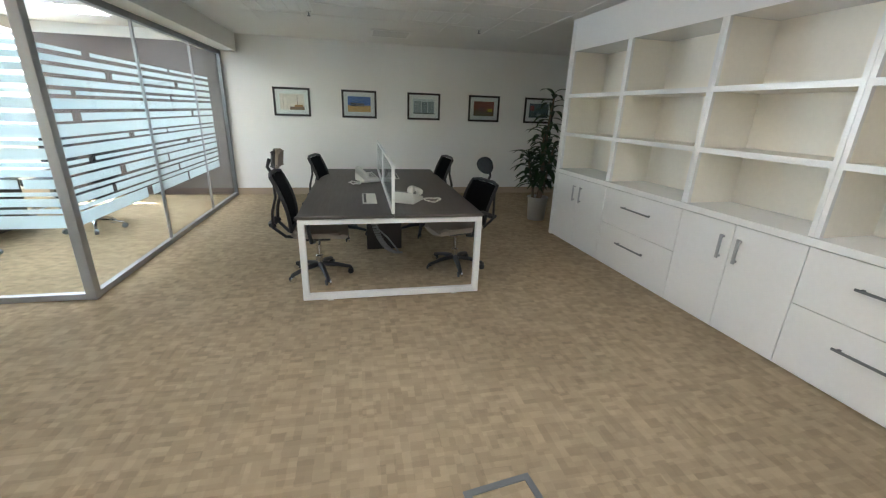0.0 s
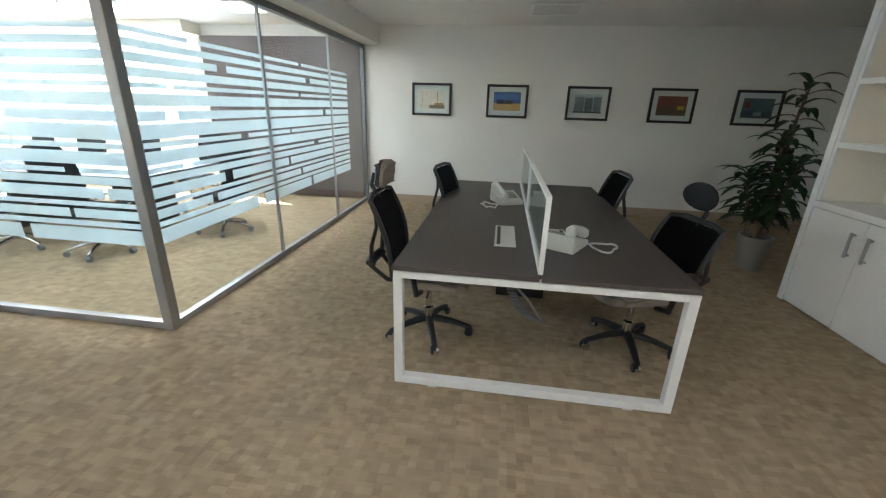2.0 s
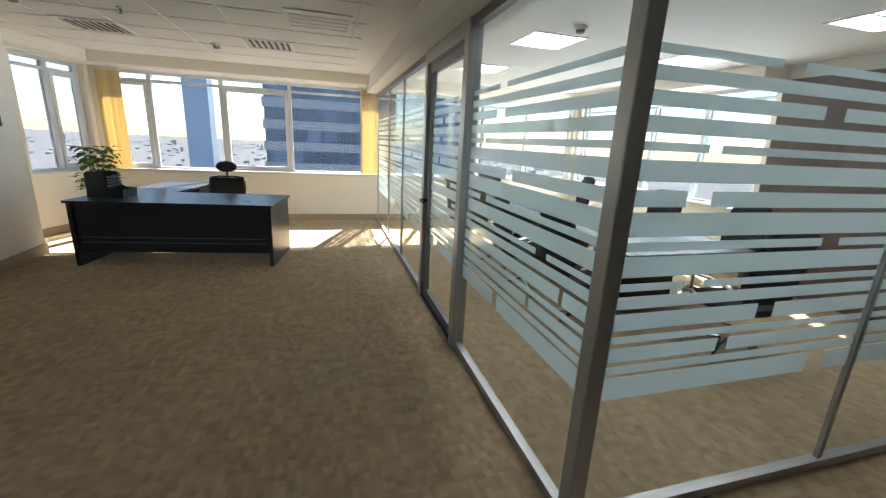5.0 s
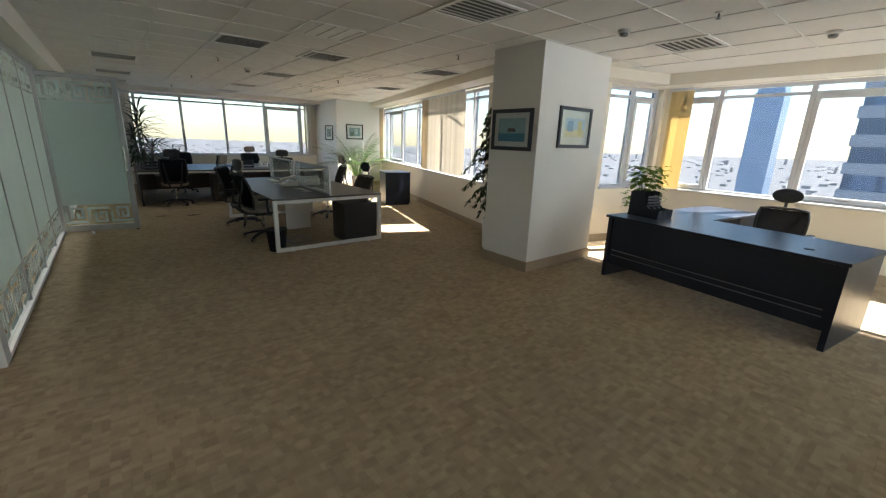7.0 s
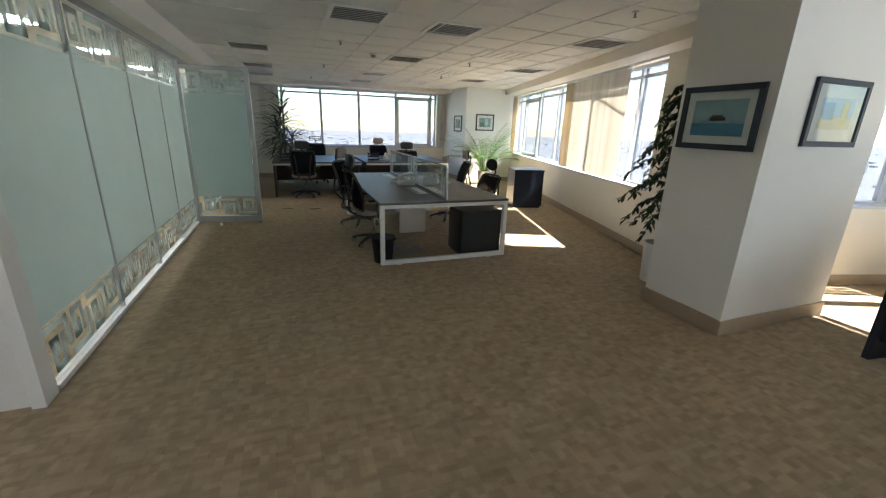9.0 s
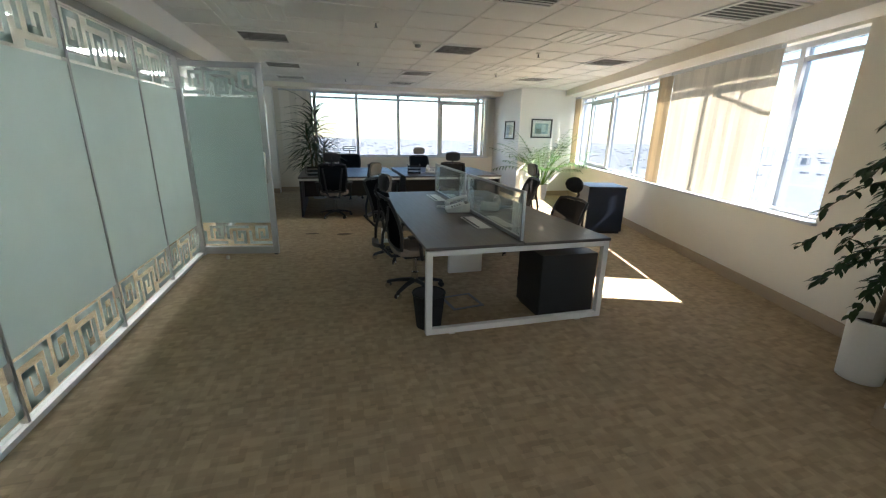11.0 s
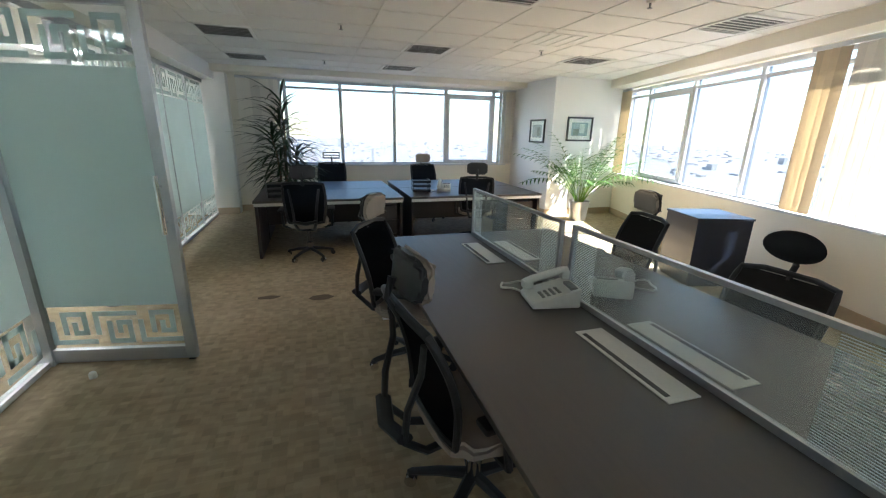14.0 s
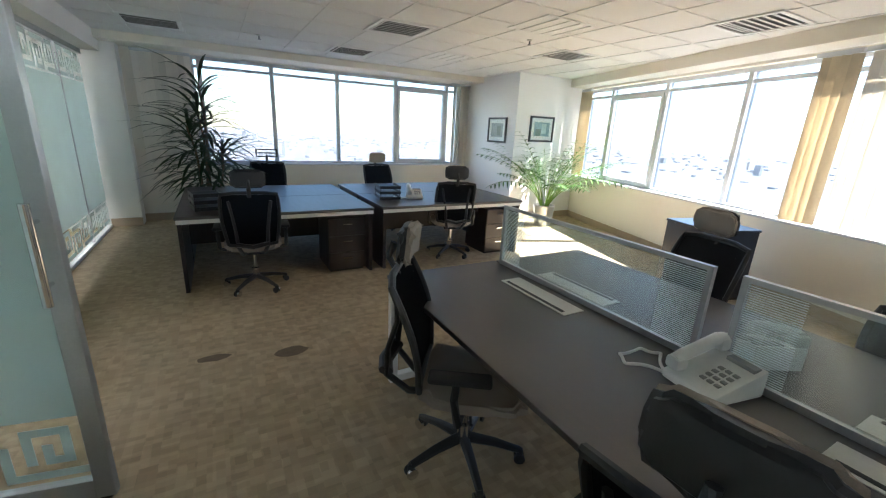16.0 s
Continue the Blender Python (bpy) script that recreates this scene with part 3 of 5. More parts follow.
def make_lamp(lit=None):
    v = thing("ceiling_light", "recessed square louvre ceiling light, lit; unseen ones added as fill" if lit else "recessed square louvre ceiling light, off", "ceiling light", "ceiling lights")
    part("frame", boxes((-0.30, -0.30, -0.008, 0.30, -0.275, 0), (-0.30, 0.275, -0.008, 0.30, 0.30, 0), (-0.30, -0.275, -0.008, -0.275, 0.275, 0), (0.275, -0.275, -0.008, 0.30, 0.275, 0)), TBAR, v)
    for i in range(4):
        x = -0.207 + 0.138 * i
        part("diffuser", boxes((x - 0.055, -0.275, -0.003, x + 0.055, 0.275, 0.001)), lit or TBAR, v)
    for i in range(3):
        x = -0.138 + 0.138 * i
        part("louvre", boxes((x - 0.012, -0.275, -0.010, x + 0.012, 0.275, 0.001)), LOUVRE, v)
    return v


def spread(make, places):
    first = None
    for x, y, *z in places:
        m = pose(x, y, z[0] if z else CZ, 0, 0, z[1] if len(z) > 1 else 0)
        if first is None:
            first = make()
            first.matrix_basis = m
        else:
            copy_thing(first, m)
    return first


spread(make_vent, [(-1.1, -5.45), (-1.10, -7.70), (-1.08, -9.42), (-3.50, -5.37), (-3.45, -7.80), (-3.43, -9.55), (-5.90, -5.46), (-5.81, -7.70), (-3.48, 0.05),
                   (-2.30, -2.85), (-5.87, 0.79), (-5.93, 2.53), (1.46, 7.44), (-5.32, -2.80), (-3.4, -3.0)])
spread(make_lamp, [(-1.15, -4.3), (-1.1, -6.6), (-4.6, -4.2), (-4.6, -6.7), (-2.85, -1.6), (-4.52, 3.15), (0.16, 6.05), (1.95, 6.05), (-4.7, -8.95)])
# lit lamps added out of view to brighten the start area
spread(lambda: make_lamp(FILL_LAMP), [(0.16, 2.3), (2.05, 2.3), (0.16, 0.4), (2.05, 0.4)])
spread(lambda: make_lamp(LAMPM), [(-2.4, 5.4), (-4.2, 5.4), (-6.0, 5.4), (-2.4, 7.3), (-4.2, 7.3), (-6.0, 7.3)])
# unseen lamps added behind the frosted partition to lift its brightness
spread(lambda: make_lamp(ROOM_FILL), [(1.5, -2.5), (1.5, -5.0), (1.5, -7.5), (1.5, -10.0)])


def make_sprinkler():
    v = thing("sprinkler", "small steel ceiling sprinkler head", "sprinkler", "ceiling sprinklers")
    part("rose", lathe([(0.035, 0), (0.03, -0.01), (0.012, -0.014)], 14), PLASTW, v, smooth=True)
    part("head", lathe([(0.009, -0.012), (0.009, -0.045), (0.02, -0.05), (0.02, -0.054)], 10), ALUD, v, smooth=True)
    return v


def make_smoke():
    v = thing("smoke_detector", "round white smoke detector on the ceiling", "smoke detector", "smoke detectors")
    part("base", lathe([(0.06, 0), (0.06, -0.018), (0.045, -0.03)], 18), PLASTW, v, smooth=True)
    part("head", lathe([(0.04, -0.028), (0.036, -0.055), (0.018, -0.062)], 16), KEYCAP, v, smooth=True)
    return v


spread(make_sprinkler, [(0.4, 6.3), (2.6, 6.6), (-2.3, -6.9), (-4.85, -7.3), (-4.6, -5.2), (-4.9, 1.4), (-4.6, -1.5), (-2.3, -4.3), (-2.2, -9.3), (-2.6, 5.2), (-4.5, 6.8)])
spread(make_smoke, [(-4.9, 0.6), (-2.9, -5.1), (-6.2, 1.9), (-3.6, 5.4)])

# ---------------- bench desks ----------------
def phone_parts(ph):
    bm = bmesh.new()
    vs = add_box(bm, -0.09, -0.11, 0, 0.09, 0.11, 0.03, bev=0.008)
    for v in bm.verts:
        if v.co.z > 0.015:
            v.co.z += (v.co.y + 0.11) * 0.28
    part("base", bm, PLASTW, ph, smooth=True)
    bm = bmesh.new()
    add_tube(bm, [(-0.06, -0.10, 0.075), (-0.06, -0.07, 0.088), (-0.06, 0.0, 0.108), (-0.06, 0.07, 0.128), (-0.06, 0.10, 0.128)], 0.022, 10, flat=0.8)
    add_box(bm, -0.085, -0.115, 0.045, -0.035, -0.065, 0.085, bev=0.01)
    add_box(bm, -0.085, 0.065, 0.09, -0.035, 0.115, 0.135, bev=0.01)
    part("handset", bm, PLASTW, ph, smooth=True)
    part("display", boxes((-0.015, 0.065, 0.07, 0.075, 0.095, 0.092)), KEYCAP, ph)
    for i in range(4):
        for j in range(3):
            x, y = 0.0 + 0.024 * j, -0.06 + 0.024 * i
            z = 0.03 + (y + 0.11) * 0.28
            part("button", boxes((x, y, z - 0.004, x + 0.016, y + 0.014, z + 0.006)), KEYCAP, ph)
    pts = []
    for i in range(40):
        t = i / 39
        a = t * 26
        pts.append((-0.10 - 0.13 * math.sin(t * math.pi) + 0.006 * math.cos(a), -0.10 - 0.10 * math.sin(t * 2 * math.pi) * 0.8 + 0.006 * math.sin(a), 0.010 + 0.004 * math.sin(a)))
    part("cord", tube(pts, 0.0055, 6), PLASTW, ph, smooth=True)


def telephone(x, y, z, rz):
    ph = thing("telephone", "grey-white desk telephone with a coiled cord", "telephone", "desk telephones", pose(x, y, z, 0, 0, rz) @ Matrix.Scale(1.15, 4))
    phone_parts(ph)
    return ph


def bench(x0, x1, y0, y1, zt, screens, trays, label):
    """a two-sided bench desk on white loop legs"""
    d = thing("bench_desk", label, "desk", "bench desks")
    xm = (x0 + x1) / 2
    part("tabletop", boxes((x0, y0, zt - 0.025, xm - 0.006, y1, zt), (xm + 0.006, y0, zt - 0.025, x1, y1, zt), bev=0.003), WENGE, d)
    f = 0.05
    ym = (y0 + y1) / 2
    for y in (y0 + 0.01, ym - f / 2, y1 - 0.01 - f):
        if abs(y - ym) < 0.1:
            part("centre_leg", boxes((xm - 0.2, y, 0, xm + 0.2, y + 0.06, zt - 0.06)), WHITEM if y0 < 0 else WENGE2, d)
            continue
        part("loop_leg", boxes((x0 + 0.005, y, 0.012, x0 + 0.005 + f, y + f, zt - 0.03), (x1 - f - 0.005, y, 0.012, x1 - 0.005, y + f, zt - 0.03),
                               (x0 + 0.005 + f, y, zt - 0.07, x1 - f - 0.005, y + f, zt - 0.03), (x0 + 0.005 + f, y, 0.012, x1 - f - 0.005, y + f, 0.012 + f), bev=0.003), WHITEM, d)
        for x in (x0 + 0.2, x1 - 0.25):
            part("foot", boxes((x, y + 0.005, 0, x + 0.05, y + f - 0.005, 0.013)), PLASTW, d)
            part("clip", boxes((x, y - 0.004, zt - 0.032, x + 0.06, y + 0.02, zt - 0.024)), WHITEM, d)
    for x in (x0 + 0.3, x1 - 0.35):
        part("beam", boxes((x, y0 + 0.06, zt - 0.065, x + 0.05, y1 - 0.06, zt - 0.027)), WHITEM, d)
    for a, b in screens:
        sc = part("desk_screen", boxes((xm - 0.012, a, zt + 0.001, xm + 0.012, b, zt + 0.03), (xm - 0.012, a, zt + 0.382, xm + 0.012, b, zt + 0.402),
                                       (xm - 0.012, a, zt + 0.03, xm + 0.012, a + 0.022, zt + 0.382), (xm - 0.012, b - 0.022, zt + 0.03, xm + 0.012, b, zt + 0.382)), WHITEM if y0 > 0 else ALU, d, "framed frosted glass desk screen")
        part("pane", boxes((xm - 0.004, a + 0.02, zt + 0.028, xm + 0.004, b - 0.02, zt + 0.384)), SCREENG, sc)
        if y0 < 0:
            for (p, q) in ((a + 0.022, a + 0.20), (b - 0.20, b - 0.022)):
                bm = bmesh.new()
                for k in range(40):
                    z = zt + 0.035 + k * 0.0086
                    add_box(bm, xm + 0.0045, p, z, xm + 0.006, q, z + 0.0024)
                tagged(part("lined_film", bm, FILM, sc), kind="stuff")
    for x, y, w, l in trays:
        tr = part("cable_tray", boxes((x - w / 2, y - l / 2, zt + 0.001, x + w / 2, y + l / 2, zt + 0.006), bev=0.002), PLASTW, d, "white cable flap with a black slot")
        sx = x - w / 2 + 0.014 if x < xm else x + w / 2 - 0.036
        part("slot", boxes((sx, y - l / 2 + 0.03, zt + 0.0065, sx + 0.022, y + l / 2 - 0.03, zt + 0.0075)), BLACKP, tr)
    return d


bench(0.425, 1.95, 3.83, 6.52, 0.74, [(3.87, 5.15), (5.19, 6.48)], [(1.01, 4.49, 0.13, 0.45), (1.35, 4.49, 0.13, 0.45), (1.01, 5.85, 0.13, 0.45), (1.35, 5.85, 0.13, 0.45)],
      "dark wood bench desk with white steel loop legs")
bench(-4.04, -2.43, -5.46, -2.545, 0.74, [(-5.40, -4.07), (-3.97, -2.60)], [(-3.095, -4.85, 0.14, 0.52), (-3.375, -4.85, 0.14, 0.52), (-3.095, -3.33, 0.14, 0.52), (-3.375, -3.33, 0.14, 0.52)],
      "dark wood bench desk, glass screens, white loop legs")
telephone(1.02, 5.50, 0.741, 25)
telephone(1.37, 4.36, 0.741, 150)
telephone(-3.10, -3.93, 0.741, 80)
telephone(-3.52, -3.98, 0.741, -30)


def coil(x, y, z0, z1):
    c = thing("cable_coil", "clear plastic cable spine hanging under the desk", "cable", m=pose(x, y, 0))
    bm = bmesh.new()
    for i in range(26):
        t = i / 25
        zz = z1 + (z0 - z1) * math.sin(t * math.pi / 2)
        xx = 0.25 * (1 - math.cos(t * math.pi / 2)) - 0.12
        add_box(bm, xx - 0.028, -0.02, zz - 0.004, xx + 0.028, 0.02, zz + 0.004)
    add_tube(bm, [(-0.12, 0, z1), (-0.08, 0, z1 - 0.2), (0.02, 0, z0 + 0.15), (0.13, 0, z0)], 0.008)
    part("spine", bm, KEYCAP, c)


coil(1.15, 4.3, 0.25, 0.70)

# ---------------- chairs ----------------
def rounded_slab(w, d, h, bev, fn=None, nx=8, ny=8):
    """a soft pad, its points moved by fn"""
    bm = bmesh.new()
    bmesh.ops.create_grid(bm, x_segments=nx, y_segments=ny, size=0.5)
    for v in bm.verts:
        x, y = v.co.x * 2, v.co.y * 2
        k = (1 - abs(x) ** 6 * abs(y) ** 6 * 0.18)
        v.co = Vector((x * w / 2 * k, y * d / 2 * k, 0))
    g = bmesh.ops.extrude_face_region(bm, geom=bm.faces[:])
    top = [e for e in g["geom"] if isinstance(e, bmesh.types.BMVert)]
    for v in top:
        ex = max(abs(v.co.x) / (w / 2), abs(v.co.y) / (d / 2))
        v.co.z += h * (1 - 0.35 * max(0, ex) ** 6)
    bmesh.ops.bevel(bm, geom=[e for e in bm.edges if len(e.link_faces) == 2 and e.calc_face_angle(0) > 1.0], offset=bev, segments=2, affect="EDGES")
    if fn:
        for v in bm.verts:
            v.co = fn(v.co)
    return bm


def office_chair(label, seatm, headm, head="pad", back=0.50, tilt=14):
    """front towards +y; back at -y; origin on the floor under the column"""
    c = thing("office_chair", label, "chair", "office chairs")
    for k in range(5):
        a = radians(72 * k + 18)
        dx, dy = math.cos(a), math.sin(a)
        part("base_leg", tube([(0.03 * dx, 0.03 * dy, 0.115), (0.16 * dx, 0.16 * dy, 0.10), (0.29 * dx, 0.29 * dy, 0.068)], 0.030, 8, 0.019, 0.8), BLACKP, c, smooth=True)
        cs = part("caster", boxes((0.29 * dx - 0.016, 0.29 * dy - 0.016, 0.030, 0.29 * dx + 0.016, 0.29 * dy + 0.016, 0.075), bev=0.006), BLACKP, c)
        for s in (-1, 1):
            px, py = -dy * 0.016 * s, dx * 0.016 * s
            part("wheel", tube([(0.29 * dx + px * 0.55, 0.29 * dy + py * 0.55, 0.028), (0.29 * dx + px * 1.5, 0.29 * dy + py * 1.5, 0.028)], 0.028, 14), CHROME if s > 0 else BLACKP, cs, smooth=True)
    part("gas_lift", lathe([(0.035, 0.08), (0.035, 0.20), (0.022, 0.21), (0.022, 0.40)], 14), CHROME if seatm is BEIGE else BLACKP, c, smooth=True)
    part("mechanism", boxes((-0.10, -0.14, 0.37, 0.10, 0.12, 0.42), bev=0.012), BLACKP, c)
    part("lever", tube([(0.08, 0.02, 0.39), (0.24, 0.03, 0.385)], 0.008), BLACKP, c)
    part("seat", rounded_slab(0.50, 0.50, 0.075, 0.015, lambda v: Vector((v.x, v.y + 0.03, v.z + 0.42 + 0.02 * (v.x / 0.25) ** 2 - 0.03 * max(0, v.y / 0.25) ** 3))), seatm, c, smooth=True)
    tl = math.tan(radians(tilt))

    def bk(x, z):
        """point on the back at height z"""
        u = (z - 0.48) / back
        return Vector((x, -0.22 - (z - 0.48) * tl + 0.035 * math.sin(u * math.pi) - 0.0 + 0.35 * x * x, z))
    z0, z1 = 0.50, 0.48 + back
    bm = bmesh.new()
    N, Mx = 10, 8
    grid = []
    for j in range(N + 1):
        z = z0 + (z1 - z0) * j / N
        hw = 0.20 + 0.035 * math.sin(j / N * math.pi * 0.8)
        grid.append([bm.verts.new(bk(hw * (2 * i / Mx - 1), z)) for i in range(Mx + 1)])
    for j in range(N):
        for i in range(Mx):
            bm.faces.new((grid[j][i], grid[j][i + 1], grid[j + 1][i + 1], grid[j + 1][i]))
    bmesh.ops.solidify(bm, geom=bm.faces[:], thickness=0.008)
    part("backrest", bm, MESHBACK, c, smooth=True)
    fr = []
    for j in range(N + 1):
        fr.append(bk(-(0.205 + 0.035 * math.sin(j / N * math.pi * 0.8)), z0 + (z1 - z0) * j / N))
    right = [Vector((-p.x, p.y, p.z)) for p in fr]
    loop = fr + [bk(-0.12, z1 + 0.018), bk(0.12, z1 + 0.018)] + right[::-1] + [bk(0.12, z0 - 0.012), bk(-0.12, z0 - 0.012), fr[0]]
    part("back_frame", tube(loop, 0.016, 8), BLACKP, c, smooth=True)
    for s in (-1, 1):
        part("spine", tube([(s * 0.05, -0.10, 0.40), (s * 0.09, -0.27, 0.42), (s * 0.12, -0.37, 0.52), (s * 0.13, -0.36, 0.66), (s * 0.15, bk(0, 0.8).y - 0.05, 0.80), (s * 0.17, bk(0, z1 - 0.06).y, z1 - 0.06)], 0.020, 8, 0.014, 0.8), BLACKP, c, smooth=True)
    part("lumbar_bar", tube([(-0.13, -0.37, 0.54), (0, -0.40, 0.52), (0.13, -0.37, 0.54)], 0.035, 8, None, 0.6), BLACKP, c, smooth=True)
    if head != "none":
        b = bk(0, z1)
        part("headrest_stem", tube([(0, b.y, z1 - 0.02), (0, b.y - 0.045, z1 + 0.06), (0, b.y - 0.02, z1 + 0.13)], 0.018, 8, None, 0.7), BLACKP, c, smooth=True)

        def hd(v):
            p = Vector((v.x, -v.z, v.y))
            p.y += 0.9 * v.x * v.x
            q = Matrix.Rotation(radians(-6), 3, "X") @ p
            return q + Vector((0, b.y + 0.035, z1 + 0.135))
        if head == "pad":
            part("headrest", rounded_slab(0.28, 0.16, 0.035, 0.012, hd), BLACKP, c, smooth=True)
            part("headrest_cushion", rounded_slab(0.285, 0.165, 0.034, 0.012, lambda v: hd(Vector((v.x, v.y, -v.z)))), headm, c, smooth=True)
        elif head == "round":
            bm = bmesh.new()
            bmesh.ops.create_uvsphere(bm, u_segments=20, v_segments=12, radius=1)
            for v in bm.verts:
                v.co = Vector((v.co.x * 0.145, v.co.y * 0.032 + b.y + 0.02 + 0.6 * (v.co.x * 0.145) ** 2, v.co.z * 0.085 + z1 + 0.17))
            part("headrest", bm, headm, c, smooth=True)
        else:
            for k in range(3):
                part("headrest_rail", tube([(-0.14, b.y + 0.02, z1 + 0.10 + 0.05 * k), (0, b.y - 0.005, z1 + 0.10 + 0.05 * k), (0.14, b.y + 0.02, z1 + 0.10 + 0.05 * k)], 0.010), BLACKP, c, smooth=True)
            part("headrest_frame", tube([(-0.14, b.y + 0.02, z1 + 0.09), (-0.14, b.y + 0.02, z1 + 0.21)], 0.012), BLACKP, c)
            part("headrest_frame", tube([(0.14, b.y + 0.02, z1 + 0.09), (0.14, b.y + 0.02, z1 + 0.21)], 0.012), BLACKP, c)
    for s in (-1, 1):
        part("armrest_post", tube([(s * 0.20, -0.02, 0.40), (s * 0.29, -0.03, 0.42), (s * 0.30, -0.05, 0.55), (s * 0.29, -0.04, 0.63)], 0.020, 8, 0.016), BLACKP, c, smooth=True)
        part("armrest", boxes((s * 0.29 - 0.04, -0.16, 0.625, s * 0.29 + 0.04, 0.10, 0.655), bev=0.012), BLACKP, c, smooth=True)
    return c


MESHBACK = glass("back_mesh_cloth", (0.12, 0.12, 0.13), 0.0, 0.88, (0.020, 0.021, 0.024))
lab_b = "black mesh office chair with a beige seat and beige headrest"
lab_k = "black mesh office chair with a black headrest"
A = office_chair(lab_b, BEIGE, BEIGE)
A.matrix_basis = pose(0.52, 4.45, 0, 0, 0, -90)
B = office_chair("black mesh office chair with a beige seat, low back", BEIGE, BLACKM, "none", 0.50)
B.matrix_basis = pose(0.72, 5.75, 0, 0, 0, -100)
C = office_chair(lab_k, BEIGE, BLACKM, "round", 0.40, 16)
C.matrix_basis = pose(1.88, 4.50, 0, 0, 0, 106)
copy_thing(B, pose(1.72, 5.78, 0, 0, 0, 95))
copy_thing(A, pose(-2.55, -4.70, 0, 0, 0, 56))
copy_thing(A, pose(-2.55, -3.56, 0, 0, 0, 98))
copy_thing(A, pose(-4.08, -4.72, 0, 0, 0, -100))
copy_thing(C, pose(-4.02, -3.57, 0, 0, 0, -84))
D = office_chair("black mesh office chair with a wide black headrest", BEIGE, BLACKM)
D.matrix_basis = pose(-1.83, -7.50, 0, 0, 0, 176)
copy_thing(D, pose(-4.22, -7.80, 0, 0, 0, 160))
E2 = office_chair("black office chair with a ladder headrest", BLACKM, BLACKM, "ladder", 0.52)
E2.matrix_basis = pose(-2.22, -9.62, 0, 0, 0, -5)
copy_thing(A, pose(-3.95, -9.5, 0, 0, 0, 6))
copy_thing(C, pose(-6.75, 1.75, 0, 0, 0, -82))

# ---------------- far desks ----------------
def pedestal(x, y, z, rz, w, d, h, n, material, label, front=True):
    p = thing("drawer_pedestal", label, "drawers", "drawer pedestals", pose(x, y, z, 0, 0, rz))
    part("body", boxes((-w / 2, -d / 2 + 0.02, 0.03, w / 2, d / 2, h), bev=0.003), material, p)
    part("plinth", boxes((-w / 2 + 0.02, -d / 2 + 0.04, 0, w / 2 - 0.02, d / 2 - 0.02, 0.03)), BLACKP, p)
    if front:
        for k in range(n):
            z0 = 0.035 + (h - 0.04) * k / n
            z1 = 0.035 + (h - 0.04) * (k + 1) / n - 0.006
            dr = part("drawer", boxes((-w / 2 + 0.004, -d / 2, z0, w / 2 - 0.004, -d / 2 + 0.019, z1), bev=0.002), material, p)
            part("handle", boxes((-0.05, -d / 2 - 0.02, (z0 + z1) / 2 + 0.03, 0.05, -d / 2 - 0.012, (z0 + z1) / 2 + 0.042), (-0.05, -d / 2 - 0.013, (z0 + z1) / 2 + 0.03, -0.042, -d / 2, (z0 + z1) / 2 + 0.042), (0.042, -d / 2 - 0.013, (z0 + z1) / 2 + 0.03, 0.05, -d / 2, (z0 + z1) / 2 + 0.042)), CHROME, dr, "chrome handle")
    return p


def panel_desk(x0, x1, y0, y1, flip):
    d = thing("office_desk", "dark wood panel desk with a pale edge strip", "desk", "panel desks")
    part("tabletop", boxes((x0, y0, 0.71, x1, y1, 0.74), bev=0.003), WENGE, d)
    yf = y1 if flip else y0
    part("edge_strip", boxes((x0 + 0.01, yf - 0.012 if flip else yf, 0.672, x1 - 0.01, yf if flip else yf + 0.012, 0.709)), PLASTW, d)
    for x in (x0 + 0.015, x1 - 0.05):
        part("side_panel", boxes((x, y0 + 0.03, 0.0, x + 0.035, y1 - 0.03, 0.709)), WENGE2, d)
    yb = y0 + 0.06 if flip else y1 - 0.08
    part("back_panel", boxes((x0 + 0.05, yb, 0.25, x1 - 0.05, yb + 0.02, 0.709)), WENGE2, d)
    return d


for xa, xb in ((-3.07, -1.20), (-5.17, -3.17)):
    panel_desk(xa, xb, -8.47, -7.51, True)
    panel_desk(xa, xb, -9.44, -8.48, False)
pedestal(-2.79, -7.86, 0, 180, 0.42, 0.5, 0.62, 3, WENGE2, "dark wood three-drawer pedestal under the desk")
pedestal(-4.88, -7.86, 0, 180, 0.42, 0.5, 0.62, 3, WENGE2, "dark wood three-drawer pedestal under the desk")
pedestal(-3.74, -2.86, 0, 180, 0.54, 0.46, 0.58, 3, BLACKP, "plain black mobile drawer pedestal under the desk", False)


def tray_stack(x, y, z, rz):
    t = thing("letter_tray", "stack of black plastic letter trays", "letter tray", "letter trays", pose(x, y, z, 0, 0, rz))
    for k in range(3):
        zz = 0.005 + 0.065 * k
        part("tray", boxes((-0.13, -0.17, zz, 0.13, 0.17, zz + 0.006), (-0.13, -0.17, zz + 0.006, -0.124, 0.17, zz + 0.035), (0.124, -0.17, zz + 0.006, 0.13, 0.17, zz + 0.035), (-0.124, 0.164, zz + 0.006, 0.124, 0.17, zz + 0.035)), BLACKP, t)
    for sx in (-0.122, 0.116):
        for sy in (-0.16, 0.154):
            part("post", boxes((sx, sy, 0, sx + 0.006, sy + 0.006, 0.17)), BLACKP, t)


tray_stack(-1.46, -7.90, 0.74, 10)
tray_stack(-3.45, -8.1, 0.74, -8)
telephone(-3.80, -8.05, 0.741, 160)
sb = thing("storage_cabinet", "dark wood low open-sided storage cabinet", "cabinet", m=pose(-6.15, -5.57, 0, 0, 0, -16))
part("body", boxes((-0.30, -0.30, 0.04, -0.282, 0.26, 0.75), (0.282, -0.30, 0.04, 0.30, 0.26, 0.75), (-0.30, 0.26, 0.04, 0.30, 0.278, 0.75), (-0.282, -0.30, 0.04, 0.282, 0.26, 0.06)), NAVY, sb)
